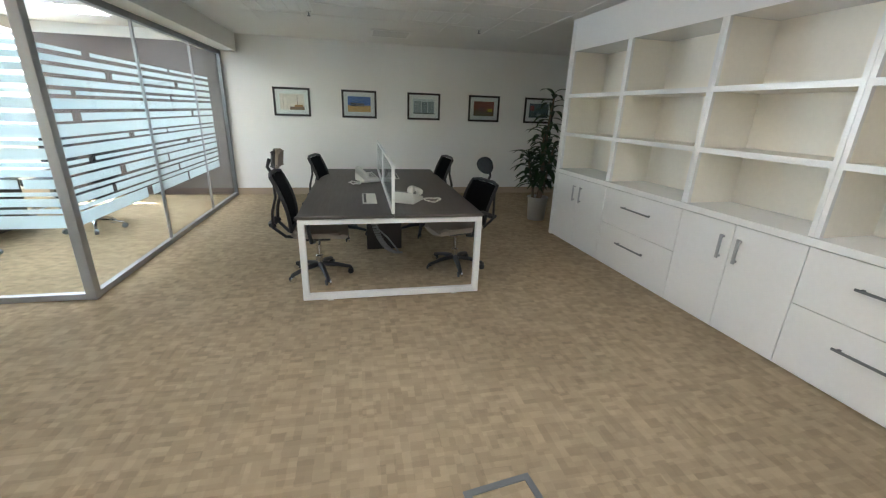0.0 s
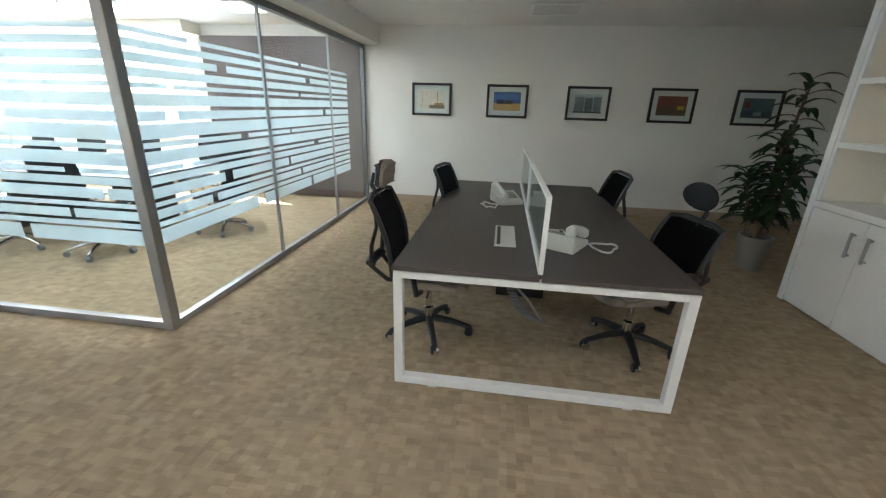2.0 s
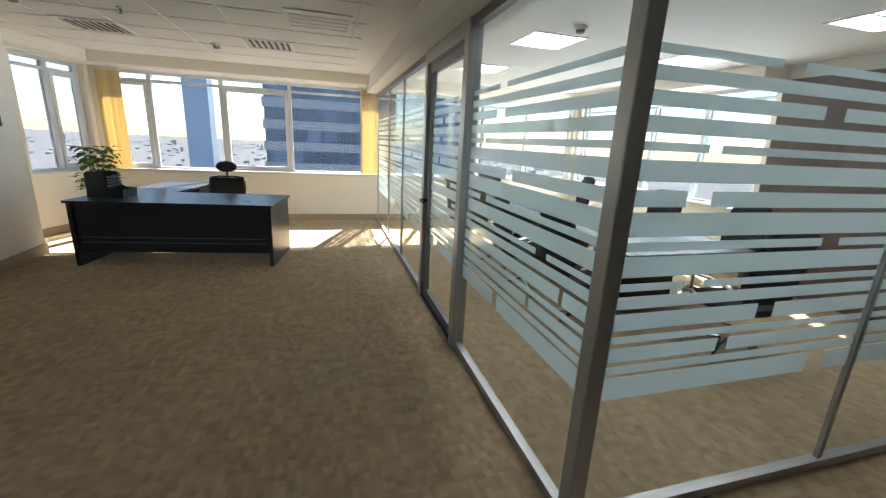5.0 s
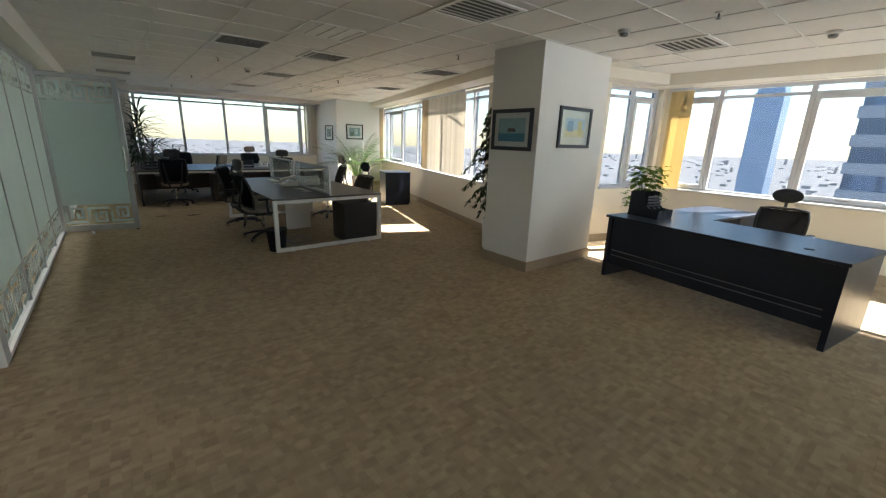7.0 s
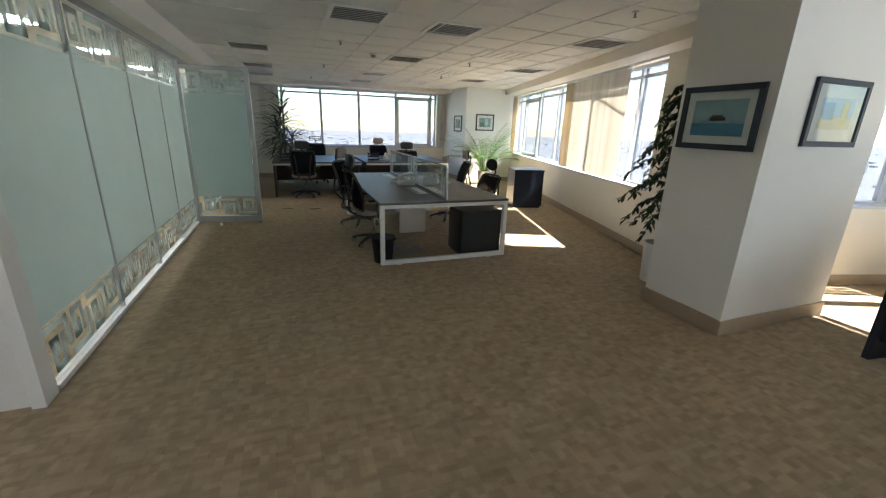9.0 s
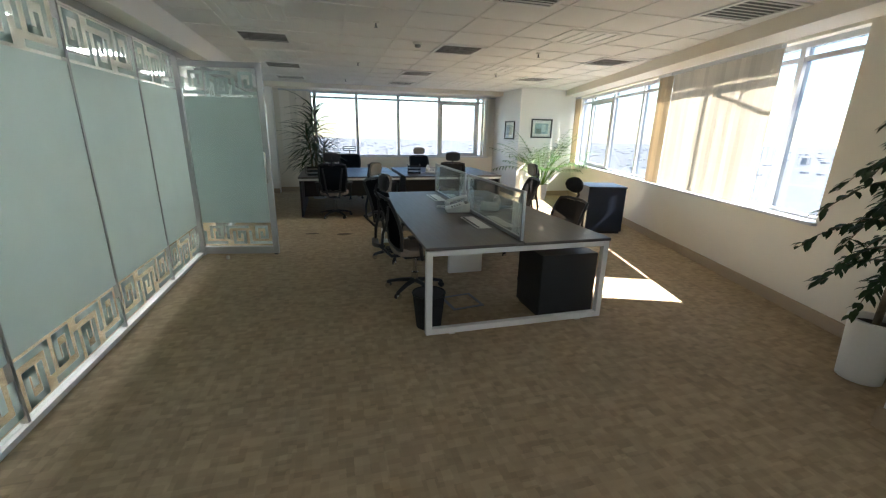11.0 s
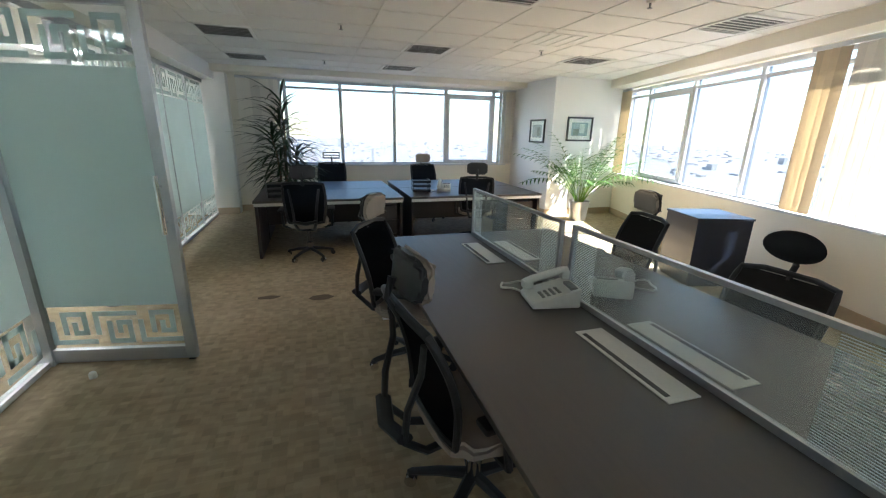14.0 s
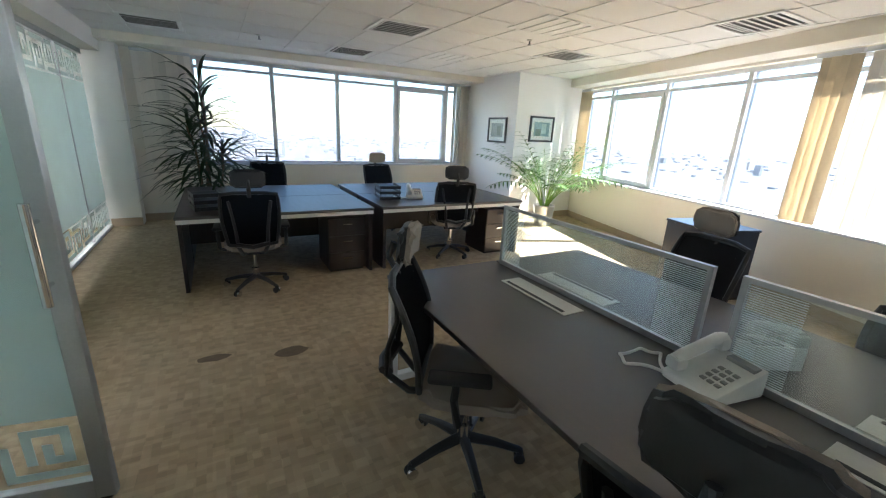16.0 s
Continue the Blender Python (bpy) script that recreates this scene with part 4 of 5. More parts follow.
part("top", boxes((-0.31, -0.31, 0.75, 0.31, 0.29, 0.775), bev=0.003), NAVY, sb)
part("shelf", boxes((-0.282, -0.28, 0.40, 0.282, 0.26, 0.42)), NAVY, sb)
part("plinth", boxes((-0.28, -0.27, 0.0, 0.28, 0.25, 0.04)), BLACKP, sb)
part("back_panel", boxes((-0.02, -0.29, 0.06, 0.0, 0.26, 0.40)), NAVY, sb)
bn = thing("waste_bin", "black wire mesh waste bin under the desk", "waste bin", m=pose(-2.505, -2.76, 0))
part("bin_wall", lathe([(0.105, 0.0), (0.135, 0.29), (0.14, 0.30), (0.132, 0.30), (0.10, 0.012)], 28), BLACKM, bn, smooth=True)
part("rim", lathe([(0.138, 0.292), (0.143, 0.297), (0.138, 0.303), (0.132, 0.297)], 28), BLACKP, bn, smooth=True)
for x, y, l in ((-2.93, -3.16, 0), (1.49, 1.74, 1)):
    fb = thing("floor_box", "square steel-rimmed floor socket box in the carpet", "floor box", m=pose(x, y, 0, 0, 0, 8))
    part("rim", boxes((-0.16, -0.16, 0.001, 0.16, -0.13, 0.008), (-0.16, 0.13, 0.001, 0.16, 0.16, 0.008), (-0.16, -0.13, 0.001, -0.13, 0.13, 0.008), (0.13, -0.13, 0.001, 0.16, 0.13, 0.008)), ALUD, fb)
    part("lid", boxes((-0.128, -0.128, 0.001, 0.128, 0.128, 0.006)), CARPET, fb)
STAIN = mat("carpet_stain", (0.15, 0.115, 0.08), 0.95, var=0.2, scale=20, grain=300, bump=0.4, spec=0.1)
for x, y, a, b in ((-1.93, -6.08, 0.12, 0.07), (-1.44, -6.2, 0.11, 0.045)):
    bm = bmesh.new()
    vs = [bm.verts.new((a * math.cos(k * 0.4488) * rs.uniform(0.85, 1.1), b * math.sin(k * 0.4488) * rs.uniform(0.85, 1.1), 0.0)) for k in range(14)]
    bm.faces.new(vs)
    g = bmesh.ops.extrude_face_region(bm, geom=bm.faces[:])
    for e in g["geom"]:
        if isinstance(e, bmesh.types.BMVert):
            e.co.z = 0.0015
    st = part("carpet_stain", bm, STAIN)
    st.matrix_basis = pose(x, y, 0.001)
    tagged(st, "flat dark worn stain on the carpet", "stain", "carpet stains")

# ---------------- executive desk ----------------
ed = thing("executive_desk", "blue-black executive desk with panel front and return", "desk", m=pose(-5.32, 1.47, 0, 0, 0, -8))
part("tabletop", boxes((-0.90, -1.10, 0.725, 0.03, 1.10, 0.755), bev=0.004), NAVY, ed)
part("modesty_panel", boxes((-0.06, -1.03, 0.16, -0.03, 1.03, 0.724)), NAVY, ed)
for z in (0.33, 0.27):
    part("trim_line", boxes((-0.031, -1.0, z, -0.024, 1.0, z + 0.008)), ALUD, ed)
for y in (-1.08, 1.035):
    part("side_panel", boxes((-0.86, y, 0, 0.0, y + 0.045, 0.724)), NAVY, ed)
part("return_top", boxes((-2.25, -1.10, 0.71, -0.905, -0.40, 0.74), bev=0.004), NAVY, ed)
part("return_panel", boxes((-2.20, -0.47, 0.0, -1.75, -0.43, 0.709)), NAVY, ed)
part("return_panel", boxes((-2.20, -1.06, 0.0, -2.16, -0.48, 0.709)), NAVY, ed)
part("grommet", lathe([(0.035, 0.7555), (0.035, 0.759), (0.02, 0.7595)], 16, -0.25, 0.75), BLACKP, ed)
bx = thing("magazine_holder", "blue-black perforated file holder with a low front tray", "file holder", m=pose(-5.83, 0.66, 0.755, 0, 0, -10))


def side_plate(x):
    """tall back that curves down into a low tray"""
    prof = [(-0.15, 0.0), (0.24, 0.0), (0.25, 0.10), (0.12, 0.105)]
    prof += [(0.10 - 0.05 * math.sin(k * 0.26), 0.13 + 0.16 * (1 - math.cos(k * 0.26))) for k in range(1, 7)] + [(-0.13, 0.29)]
    bm = bmesh.new()
    lo = [bm.verts.new((x, y, z)) for y, z in prof]
    hi = [bm.verts.new((x + 0.005, y, z)) for y, z in prof]
    bm.faces.new(lo)
    bm.faces.new(hi[::-1])
    for i in range(len(prof)):
        j = (i + 1) % len(prof)
        bm.faces.new((lo[i], hi[i], hi[j], lo[j]))
    return bm


for x in (-0.13, -0.045, 0.04, 0.125):
    part("side_plate", side_plate(x), NAVY, bx)
part("base", boxes((-0.125, -0.148, 0.0, 0.125, 0.238, 0.006)), NAVY, bx)
part("back_panel", boxes((-0.125, -0.149, 0.006, 0.125, -0.144, 0.28)), NAVY, bx)
part("tray_front", boxes((-0.125, 0.236, 0.006, 0.125, 0.241, 0.095)), NAVY, bx)
for k in range(7):
    part("slat", boxes((-0.125, 0.085, 0.02 + 0.034 * k, 0.125, 0.089, 0.042 + 0.034 * k)), NAVY, bx)
part("folder", boxes((-0.10, -0.13, 0.007, -0.06, 0.04, 0.25)), BLACKP, bx)

# ---------------- built-in bookcase wall ----------------
M_C = pose(3.5, 5.56, 0, 0, 0, 2.6)
edges = [0.0, 1.03, 2.08, 3.08, 4.08, 5.10, 6.20]
for i, (a, b) in enumerate(zip(edges, edges[1:])):
    a, b = -a, -b
    low = tagged(new("base_cabinet"), "white gloss base cabinet with two doors" if i % 2 == 0 else "white gloss base cabinet with two wide drawers", "cabinet", "base cabinets")
    low.matrix_basis = M_C
    part("body", boxes((0.02, b, 0.0, 0.5, a, 0.845)), GLOSSW, low)
    if i % 2 == 0:
        mid = (a + b) / 2
        for p, q, hy in ((a - 0.003, mid + 0.002, mid + 0.07), (mid - 0.002, b + 0.003, mid - 0.07)):
            dd = part("door", boxes((0, q, 0.012, 0.0185, p, 0.838), bev=0.002), GLOSSW, low)
            part("handle", boxes((-0.035, hy - 0.012, 0.56, -0.024, hy + 0.012, 0.75), (-0.025, hy - 0.008, 0.57, 0.0, hy + 0.008, 0.585), (-0.025, hy - 0.008, 0.725, 0.0, hy + 0.008, 0.74), bev=0.003), ALU, dd, "brushed steel handle")
    else:
        for z0, z1 in ((0.012, 0.455), (0.460, 0.838)):
            dd = part("drawer", boxes((0, b + 0.003, z0, 0.0185, a - 0.003, z1), bev=0.002), GLOSSW, low)
            mid, hz = (a + b) / 2, z1 - 0.16
            part("handle", boxes((-0.035, mid - 0.2, hz, -0.024, mid + 0.2, hz + 0.014), (-0.025, mid - 0.18, hz, 0.0, mid - 0.165, hz + 0.014), (-0.025, mid + 0.165, hz, 0.0, mid + 0.18, hz + 0.014)), ALUD, dd, "dark steel bar handle")
    up = tagged(new("bookshelf"), "empty built-in white bookshelf with cream inside", "bookshelf", "built-in bookshelves")
    up.matrix_basis = M_C
    part("back_panel", boxes((0.46, b + 0.02, 0.90, 0.478, a - 0.02, 2.28)), SHELFM, up)
    for y0, y1 in ((a - 0.0005, a - 0.03), (b + 0.03, b + 0.0005)):
        part("side_board", boxes((0.03, y1 if y1 < y0 else y0, 0.90, 0.46, y0 if y1 < y0 else y1, 2.28)), SHELFM, up)
    for z in (1.315, 1.765):
        part("shelf_board", boxes((0.012, b + 0.03, z, 0.46, a - 0.03, z + 0.035)), SHELFM, up)
        part("shelf_edge", boxes((0.0, b + 0.03, z - 0.003, 0.0115, a - 0.03, z + 0.038)), GLOSSW, up)
    part("front_stile", boxes((0.0, a - 0.032, 0.90, 0.0295, a - 0.001, 2.28)), GLOSSW, up)
    part("front_stile", boxes((0.0, b + 0.001, 0.90, 0.0295, b + 0.032, 2.28)), GLOSSW, up)
    part("top_board", boxes((0.0, b, 2.281, 0.478, a, CZ)), GLOSSW, up)
ct2 = part("counter_top", boxes((-0.02, -6.2, 0.847, 0.49, 0.0, 0.897), bev=0.003), GLOSSW)
ct2.matrix_basis = M_C
tagged(ct2, "long white counter board under the bookshelves", "counter")
ep = part("end_panel", boxes((-0.005, 0.001, 0.0, 0.5, 0.06, CZ)), GLOSSW)
ep.matrix_basis = M_C
tagged(ep, "white end panel closing the bookcase wall", "panel")

# ---------------- pictures ----------------
PAINT = {}


def paint(c):
    if c not in PAINT:
        PAINT[c] = mat("print_colour", c, 0.6, var=0.18, scale=14, grain=60, bump=0)
    return PAINT[c]


def picture(m, w, h, label, layers, mount=0.07, border=0.035, framemat=None):
    """local x along the wall, y out of it, z up, origin at the middle"""
    p = thing("framed_picture", label, "picture", "framed pictures", m)
    fm = framemat or BLACKF
    part("frame", boxes((-w / 2, 0.001, -h / 2, w / 2, 0.028, -h / 2 + border), (-w / 2, 0.001, h / 2 - border, w / 2, 0.028, h / 2),
                        (-w / 2, 0.001, -h / 2 + border, -w / 2 + border, 0.028, h / 2 - border), (w / 2 - border, 0.001, -h / 2 + border, w / 2, 0.028, h / 2 - border), bev=0.003), fm, p)
    part("mount", boxes((-w / 2 + border, 0.002, -h / 2 + border, w / 2 - border, 0.012, h / 2 - border)), MOUNT, p)
    iw, ih = w - 2 * border - 2 * mount, h - 2 * border - 2 * mount
    for k, (u0, v0, u1, v1, c) in enumerate(layers):
        part("print", boxes((-iw / 2 + u0 * iw, 0.0122 + 0.0006 * k, -ih / 2 + v0 * ih, -iw / 2 + u1 * iw, 0.0128 + 0.0006 * k, -ih / 2 + v1 * ih)), paint(c), p)
    g = part("glazing", boxes((-w / 2 + border, 0.019, -h / 2 + border, w / 2 - border, 0.021, h / 2 - border)), GLASS, p)
    g.visible_shadow = False


def wallpic(x, label, layers):
    picture(pose(x, 8.46, 1.62, 0, 0, 180), 0.61, 0.47, label, layers)


# local x runs to -x of the room on this wall
wallpic(-0.17, "framed print of cranes under a pale sky, black frame", [(0, 0, 1, 1, (0.72, 0.62, 0.55)), (0, 0, 0.6, 0.2, (0.16, 0.09, 0.05)), (0.05, 0.2, 0.4, 0.32, (0.35, 0.18, 0.06)), (0.27, 0.3, 0.29, 0.95, (0.2, 0.13, 0.1)), (0.85, 0.1, 0.865, 0.9, (0.3, 0.22, 0.18))])
wallpic(0.975, "framed print of vehicles on sand, blue sky", [(0, 0, 1, 1, (0.08, 0.17, 0.48)), (0, 0, 1, 0.42, (0.55, 0.33, 0.10)), (0.28, 0.36, 0.6, 0.56, (0.12, 0.10, 0.10)), (0.62, 0.36, 0.88, 0.6, (0.05, 0.05, 0.07))])
wallpic(2.145, "framed print of grey steel silos, black frame", [(0, 0, 1, 1, (0.55, 0.60, 0.62)), (0.03, 0, 0.3, 0.85, (0.22, 0.27, 0.29)), (0.33, 0, 0.6, 0.82, (0.18, 0.22, 0.24)), (0.63, 0, 0.96, 0.86, (0.26, 0.30, 0.32)), (0, 0, 1, 0.08, (0.10, 0.11, 0.11))])
wallpic(3.305, "framed print of a red and brown plant", [(0, 0, 1, 1, (0.24, 0.07, 0.04)), (0, 0, 1, 0.4, (0.13, 0.08, 0.04)), (0.08, 0.3, 0.3, 0.5, (0.55, 0.42, 0.05)), (0.45, 0.3, 0.75, 0.62, (0.16, 0.06, 0.05))])
wallpic(4.43, "framed print of a dim blue harbour, black frame", [(0, 0, 1, 1, (0.10, 0.14, 0.17)), (0, 0, 1, 0.35, (0.06, 0.09, 0.10)), (0.75, 0.5, 0.95, 0.85, (0.22, 0.05, 0.05)), (0.35, 0.1, 0.6, 0.3, (0.30, 0.34, 0.36))])
BLUEF = mat("navy_picture_frame", (0.012, 0.018, 0.035), 0.35, var=0.1)
picture(pose(-4.71, -0.57, 1.70, 0, 0, -90), 0.64, 0.48, "framed print of a lone boat on blue water", [(0, 0, 1, 1, (0.30, 0.47, 0.55)), (0, 0, 1, 0.35, (0.05, 0.22, 0.36)), (0.35, 0.42, 0.65, 0.52, (0.05, 0.04, 0.04)), (0.4, 0.52, 0.62, 0.58, (0.12, 0.08, 0.06))], 0.06, 0.045, BLUEF)
picture(pose(-5.40, -0.18, 1.75, 0, 0, 0), 0.66, 0.48, "framed print of pale sand and blue sea", [(0, 0, 1, 1, (0.45, 0.58, 0.72)), (0, 0, 1, 0.4, (0.62, 0.56, 0.38)), (0.15, 0.1, 0.35, 0.9, (0.55, 0.48, 0.22)), (0.6, 0.3, 0.9, 0.85, (0.18, 0.32, 0.55))], 0.09, 0.04, BLUEF)
picture(pose(-6.37, -9.87, 1.65, 0, 0, -90), 0.58, 0.46, "small framed grey-green print, black frame", [(0, 0, 1, 1, (0.25, 0.29, 0.30)), (0.2, 0.1, 0.5, 0.8, (0.12, 0.15, 0.15))])
picture(pose(-6.98, -9.33, 1.70, 0, 0, 0), 0.58, 0.46, "small framed blue-green print, black frame", [(0, 0, 1, 1, (0.22, 0.32, 0.34)), (0.2, 0.2, 0.5, 0.9, (0.45, 0.55, 0.55)), (0.55, 0.0, 0.9, 0.5, (0.10, 0.16, 0.14))])

# ---------------- blinds ----------------
def blind(m, s0, s1, z0, z1, material, angle, label, yoff=0.06):
    b = thing("vertical_blind", label, "blind", "vertical blinds", m)
    part("head_rail", boxes((s0, yoff - 0.02, z1 - 0.04, s1, yoff + 0.02, z1)), WHITEF, b)
    n = int((s1 - s0) / 0.08)
    bm = bmesh.new()
    add_box(bm, -0.0445, -0.0009, z0, 0.0445, 0.0009, z1 - 0.042)
    me = mesh_of(bm, "slat", material)
    for i in range(n):
        o = part("slat", me, material, b)
        o.matrix_basis = pose(s0 + 0.04 + 0.08 * i, yoff, 0, 0, 0, angle + rs.uniform(-5, 5))


blind(M_S, 2.12, 4.1, 0.87, 2.46, BLINDC, 16, "cream vertical cloth blind drawn across the window")
blind(M_S, 4.12, 4.5, 0.87, 2.46, BLINDT, 30, "tan vertical cloth blind gathered beside the window")
blind(M_S, 8.32, 8.64, 0.87, 2.46, BLINDT, 30, "tan vertical cloth blind gathered in the corner")
blind(M_F, 1.84, 2.28, 0.91, 2.52, BLINDC, 25, "cream vertical cloth blind gathered at the window")
blind(M_F, 6.82, 7.55, 0.91, 2.52, BLINDC, 20, "cream vertical cloth blind beside the tall plant")
blind(M_W, 4.36, 4.72, 0.90, 2.46, BLINDY, 25, "bright yellow vertical blind gathered by the partition")
blind(M_W, 8.42, 8.78, 0.90, 2.46, BLINDY, 25, "bright yellow vertical blind in the corner")

# ---------------- plants ----------------
def leaf(bm, base, dirv, length, width, droop, segs=5, fold=0.25, sharp=1.0):
    """a bent pointed blade"""
    d = Vector(dirv).normalized()
    side = d.cross(Vector((0, 0, 1)))
    if side.length < 0.1:
        side = Vector((1, 0, 0))
    side.normalize()
    p = Vector(base)
    prev = None
    step = length / segs
    for i in range(segs + 1):
        t = i / segs
        w = width * 0.5 * math.sin(math.pi * min(0.98, 0.12 + 0.86 * t ** sharp))
        up = side.cross(d)
        row = [bm.verts.new(p - side * w + up * w * fold), bm.verts.new(p), bm.verts.new(p + side * w + up * w * fold)]
        if prev:
            bm.faces.new((prev[0], prev[1], row[1], row[0]))
            bm.faces.new((prev[1], prev[2], row[2], row[1]))
        prev = row
        d = (d + Vector((0, 0, -droop / segs))).normalized()
        p = p + d * step


def raw(name, bm, material, parent, label=""):
    me = bpy.data.meshes.new(name)
    bm.to_mesh(me)
    bm.free()
    me.materials.append(material)
    me.polygons.foreach_set("use_smooth", [True] * len(me.polygons))
    return part(name, me, material, parent, label)


def pot(parent, r0, r1, h, material):
    part("pot", lathe([(r0, 0), (r1, h), (r1 + 0.008, h), (r1 + 0.008, h + 0.015), (r1 - 0.012, h + 0.015), (r1 - 0.015, h - 0.04), (0.02, h - 0.04)], 28), material, parent, smooth=True)
    part("soil", lathe([(0.01, h - 0.039), (r1 - 0.016, h - 0.036), (r1 - 0.02, h - 0.03), (0.01, h - 0.025)], 20), SOIL, parent)


rp = random.Random(21)


def cane_plant(x, y, label, canes, material, length, width, droop, potm, pr, ph, n):
    p = thing("potted_plant", label, "plant", m=pose(x, y, 0))
    pot(p, pr * 0.85, pr, ph, potm)
    bl = bmesh.new()
    for cx, cy, h, lean in canes:
        top = Vector((cx + lean[0], cy + lean[1], h))
        b0 = Vector((cx, cy, ph - 0.04))
        pts = [b0.lerp(top, t) + Vector((0.02 * math.sin(7 * t), 0.02 * math.cos(5 * t), 0)) for t in (0, 0.25, 0.5, 0.75, 1)]
        part("stem", tube(pts, 0.022, 8, 0.012), BARK, p, smooth=True)
        for i in range(n):
            t = 0.30 + 0.72 * (i / n)
            a = i * 2.4 + rp.uniform(-0.3, 0.3)
            q = b0.lerp(top, min(1, t))
            up = 0.35 + 0.9 * max(0, t - 0.55) * 2
            leaf(bl, q, (math.cos(a), math.sin(a), up), length * rp.uniform(0.75, 1.15), width * rp.uniform(0.8, 1.2), droop * rp.uniform(0.7, 1.3))
    raw("leaves", bl, material, p)


cane_plant(-1.5, -9.8, "tall spiky dracaena with long arching leaves", [(0, 0, 2.05, (0.02, 0.05)), (0.06, 0.08, 1.5, (0.14, 0.1)), (-0.07, 0.05, 1.2, (-0.1, 0.12)), (0.02, -0.07, 1.7, (0.05, -0.1))], LEAFD, 0.74, 0.046, 1.05, STEEL, 0.17, 0.40, 62)
cane_plant(3.62, 6.35, "dark green leafy potted plant in a steel pot", [(0, 0, 1.85, (0.1, 0.05)), (0.06, 0.05, 1.35, (-0.1, -0.1)), (-0.06, 0.04, 1.0, (-0.1, 0.1)), (0.0, -0.06, 1.15, (0.1, -0.1))], LEAFD, 0.32, 0.085, 1.4, STEEL, 0.15, 0.34, 40)


def palm(x, y):
    p = thing("potted_palm", "bushy bright green areca palm in a steel pot", "plant", m=pose(x, y, 0))
    pot(p, 0.15, 0.19, 0.36, STEEL)
    bl = bmesh.new()
    for k in range(34):
        a = k * 2.4 + rp.uniform(-0.2, 0.2)
        r = rp.uniform(0.25, 1.0)
        L = rp.uniform(1.1, 1.65)
        d = Vector((math.cos(a) * r * 0.55, math.sin(a) * r * 0.55, 1.0)).normalized()
        q = Vector((math.cos(a) * 0.06, math.sin(a) * 0.06, 0.33))
        pts = [q.copy()]
        N = 16
        for i in range(N):
            d = (d + Vector((math.cos(a) * 0.035, math.sin(a) * 0.035, -0.082 * r - 0.009))).normalized()
            q = q + d * (L / N)
            pts.append(q.copy())
            if i > 4:
                side = d.cross(Vector((0, 0, 1))).normalized()
                ll = 0.27 * math.sin(math.pi * (0.15 + 0.8 * (i - 4) / (N - 4)))
                for s in (-1, 1):
                    leaf(bl, q, side * s * 0.9 + d * 0.7 + Vector((0, 0, 0.15)), ll * rp.uniform(0.85, 1.15), 0.030, 0.8, 3)
        part("stalk", tube(pts, 0.007, 5, 0.002), LEAFL, p)
    raw("fronds", bl, LEAFM, p)


palm(-6.78, -8.8)


def ficus(x, y):
    p = thing("ficus_tree", "tall weeping fig tree in a white pot", "plant", m=pose(x, y, 0))
    pot(p, 0.12, 0.14, 0.42, WHITEM)
    bl = bmesh.new()
    bt_ = bmesh.new()
    add_tube(bt_, [(0, 0, 0.38), (0.03, 0.02, 0.8), (-0.02, 0.03, 1.3), (0.02, 0.0, 1.8), (0.0, 0.02, 2.1)], 0.022, 8, 0.006)
    for k in range(40):
        z = 0.75 + 1.3 * k / 40
        a = k * 2.4
        R = (0.50 - 0.30 * abs((z - 1.1) / 1.0)) * rp.uniform(0.6, 1.1)
        pts = []
        for i in range(6):
            t = i / 5
            pts.append(Vector((math.cos(a) * R * t, math.sin(a) * R * t, z + 0.16 * t - 0.42 * t * t)))
        add_tube(bt_, pts, 0.006, 5, 0.002)
        for i in range(1, 6):
            for j in range(7):
                aa = a + rp.uniform(-1.8, 1.8)
                q = pts[i - 1].lerp(pts[i], rp.random())
                leaf(bl, q, (math.cos(aa), math.sin(aa), rp.uniform(-0.7, 0.2)), rp.uniform(0.07, 0.11), rp.uniform(0.030, 0.042), 0.8, 3)
    raw("leaves", bl, LEAFD, p)
    part("trunk", bt_, BARK, p, smooth=True)


ficus(-5.22, -1.32)
dp = thing("desk_plant", "small light green leafy plant on the desk", "plant", m=pose(-6.12, 0.46, 0.755))
pot(dp, 0.06, 0.075, 0.14, NAVY)
bl = bmesh.new()
for k in range(210):
    a = rp.uniform(0, 6.28)
    r = rp.uniform(0.02, 0.30)
    q = Vector((math.cos(a) * r * 0.7, math.sin(a) * r * 0.7, rp.uniform(0.06, 0.56)))
    leaf(bl, q, (math.cos(a), math.sin(a), rp.uniform(-0.2, 0.7)), rp.uniform(0.07, 0.11), rp.uniform(0.06, 0.085), 0.8, 4, 0.15)
raw("leaves", bl, LEAFL, dp)
bs = bmesh.new()
for k in range(9):
    a = k * 0.7
    add_tube(bs, [(0, 0, 0.11), (math.cos(a) * 0.06, math.sin(a) * 0.06, 0.28), (math.cos(a) * 0.10, math.sin(a) * 0.10, 0.44)], 0.004, 5)
part("stems", bs, LEAFL, dp)

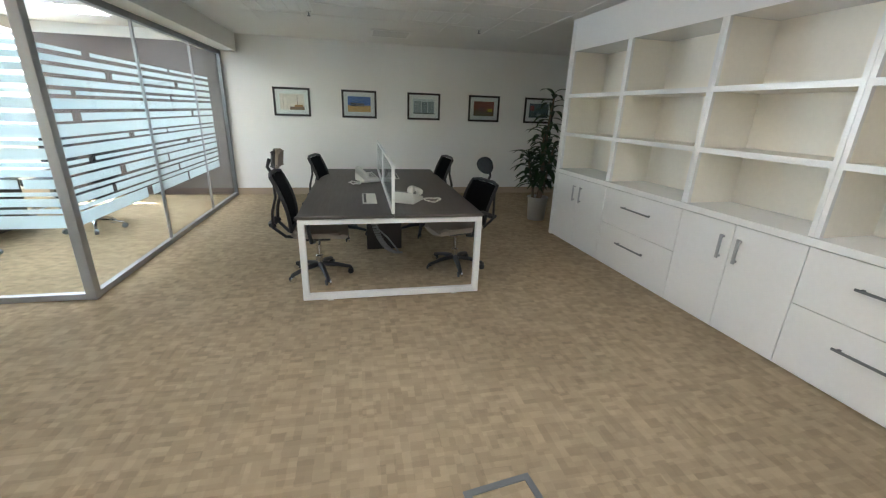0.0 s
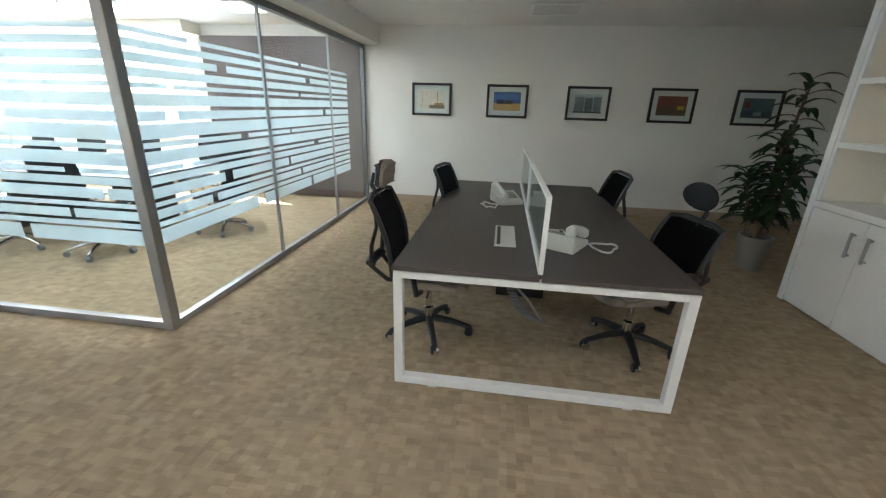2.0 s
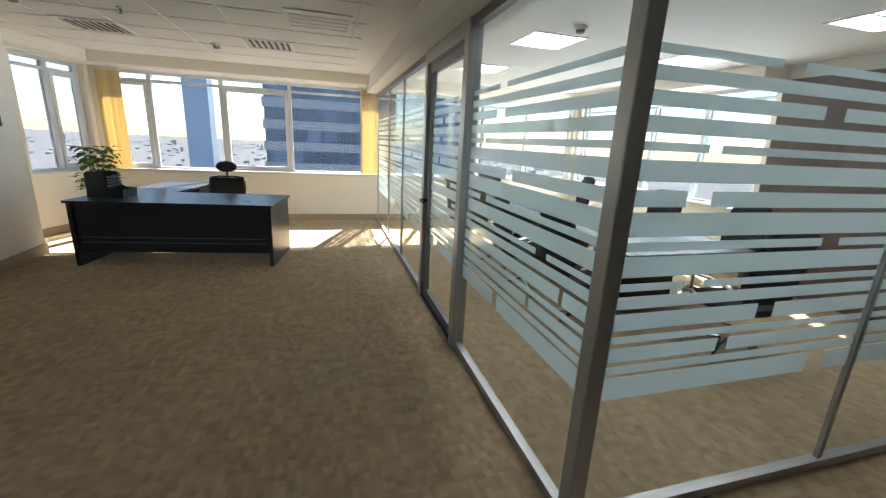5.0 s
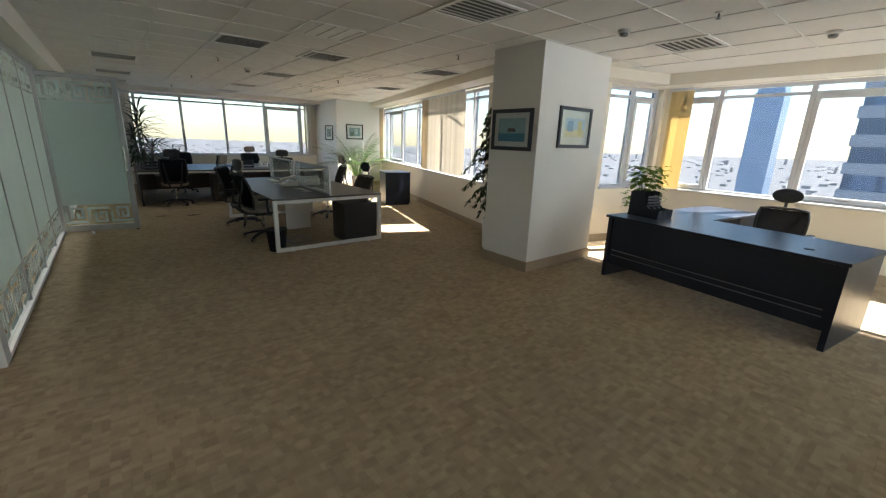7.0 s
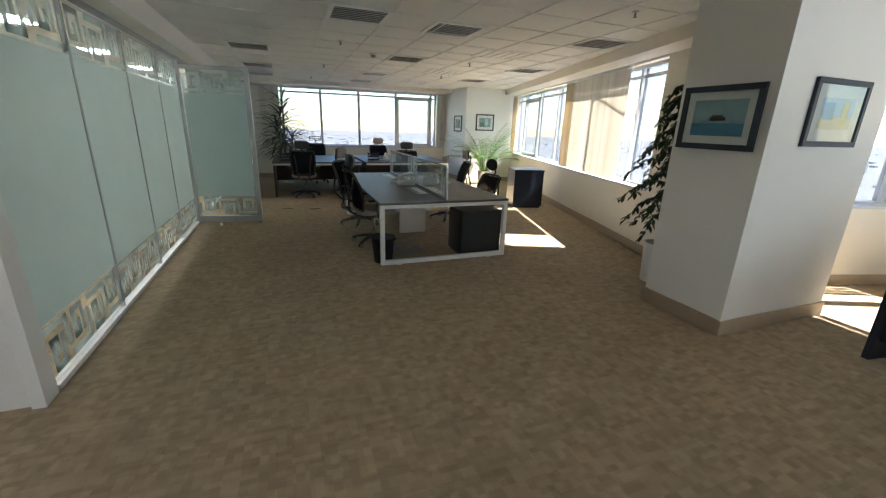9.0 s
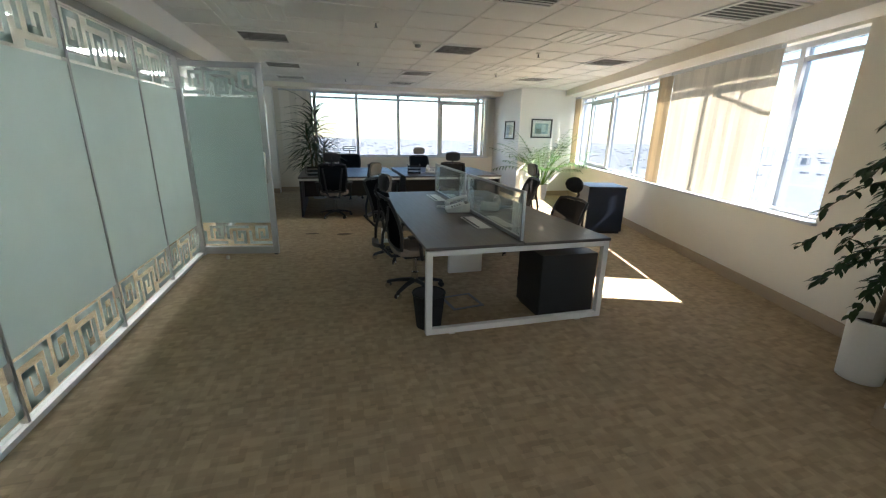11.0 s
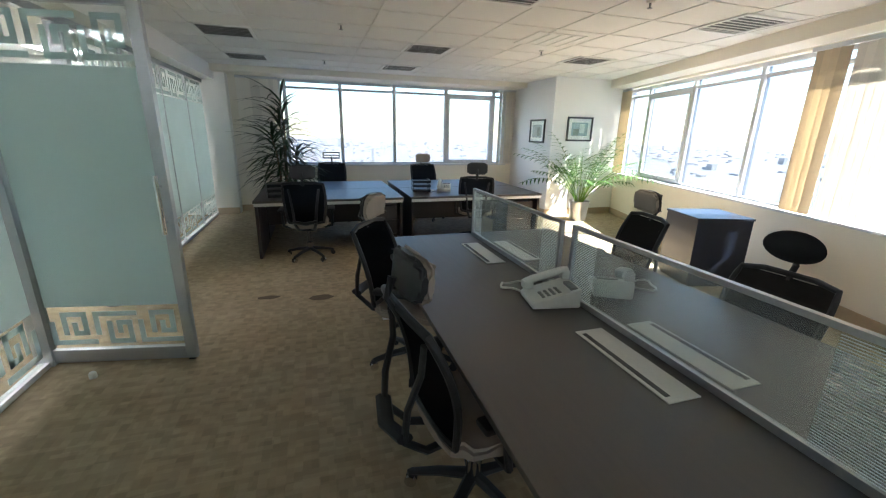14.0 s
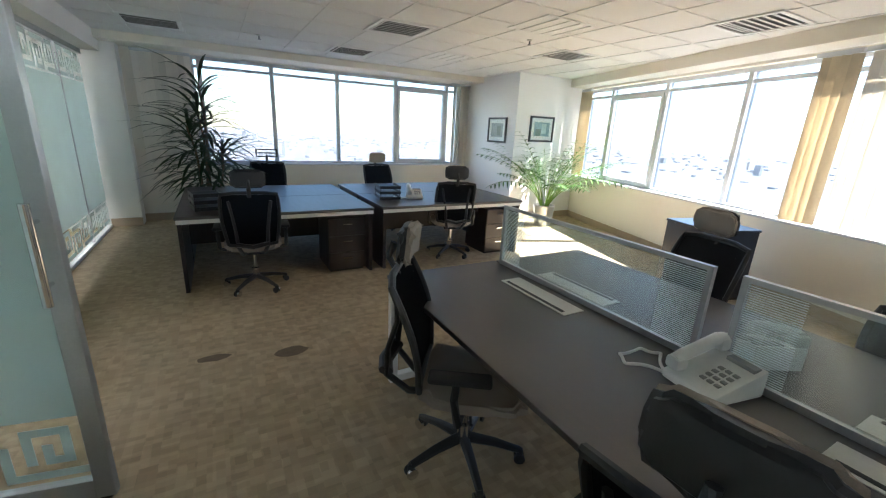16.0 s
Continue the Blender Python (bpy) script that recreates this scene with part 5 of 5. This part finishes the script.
# ---------------- conference room ----------------
tb = thing("conference_table", "long dark conference table on panel legs", "table")
part("tabletop", boxes((-6.7, 5.55, 0.715, -2.7, 6.95, 0.75), bev=0.006), WENGE, tb)
for x in (-6.2, -4.75, -3.3):
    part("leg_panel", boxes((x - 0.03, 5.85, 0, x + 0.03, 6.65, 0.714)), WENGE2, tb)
part("cable_lid", boxes((-5.2, 6.1, 0.7505, -4.4, 6.4, 0.756)), ALU, tb)


def meeting_chair():
    c = thing("meeting_chair", "black meeting chair on a chrome star base", "chair", "meeting chairs")
    for k in range(5):
        a = radians(72 * k)
        dx, dy = math.cos(a), math.sin(a)
        part("base_leg", tube([(0.03 * dx, 0.03 * dy, 0.12), (0.18 * dx, 0.18 * dy, 0.10), (0.30 * dx, 0.30 * dy, 0.065)], 0.022, 8, 0.015), CHROME, c, smooth=True)
        part("caster", tube([(0.30 * dx - dy * 0.02, 0.30 * dy + dx * 0.02, 0.03), (0.30 * dx + dy * 0.02, 0.30 * dy - dx * 0.02, 0.03)], 0.03, 12), ALUD, c, smooth=True)
    part("gas_lift", lathe([(0.03, 0.09), (0.03, 0.25), (0.02, 0.26), (0.02, 0.42)], 12), CHROME, c, smooth=True)
    part("seat", rounded_slab(0.50, 0.50, 0.08, 0.015, lambda v: Vector((v.x, v.y, v.z + 0.42))), BLACKM, c, smooth=True)
    part("backrest", rounded_slab(0.46, 0.58, 0.06, 0.015, lambda v: Vector((v.x, -0.24 - v.z - 0.16 * (v.y + 0.29) + 0.4 * v.x * v.x, v.y + 0.82))), BLACKM, c, smooth=True)
    for s in (-1, 1):
        part("armrest", tube([(s * 0.25, -0.22, 0.62), (s * 0.28, -0.05, 0.66), (s * 0.28, 0.14, 0.64), (s * 0.26, 0.16, 0.50), (s * 0.22, 0.05, 0.44)], 0.014, 8), CHROME, c, smooth=True)
    return c


mc = meeting_chair()
mc.matrix_basis = pose(-3.05, 5.35, 0, 0, 0, 5)
for x, y, r in ((-4.0, 5.3, -8), (-4.95, 5.35, 3), (-5.9, 5.3, 12), (-3.3, 7.2, 175), (-4.3, 7.15, 188), (-5.3, 7.2, 180), (-6.2, 7.2, 170), (-2.35, 6.3, 82), (-7.1, 6.2, -92)):
    copy_thing(mc, pose(x, y, 0, 0, 0, r))
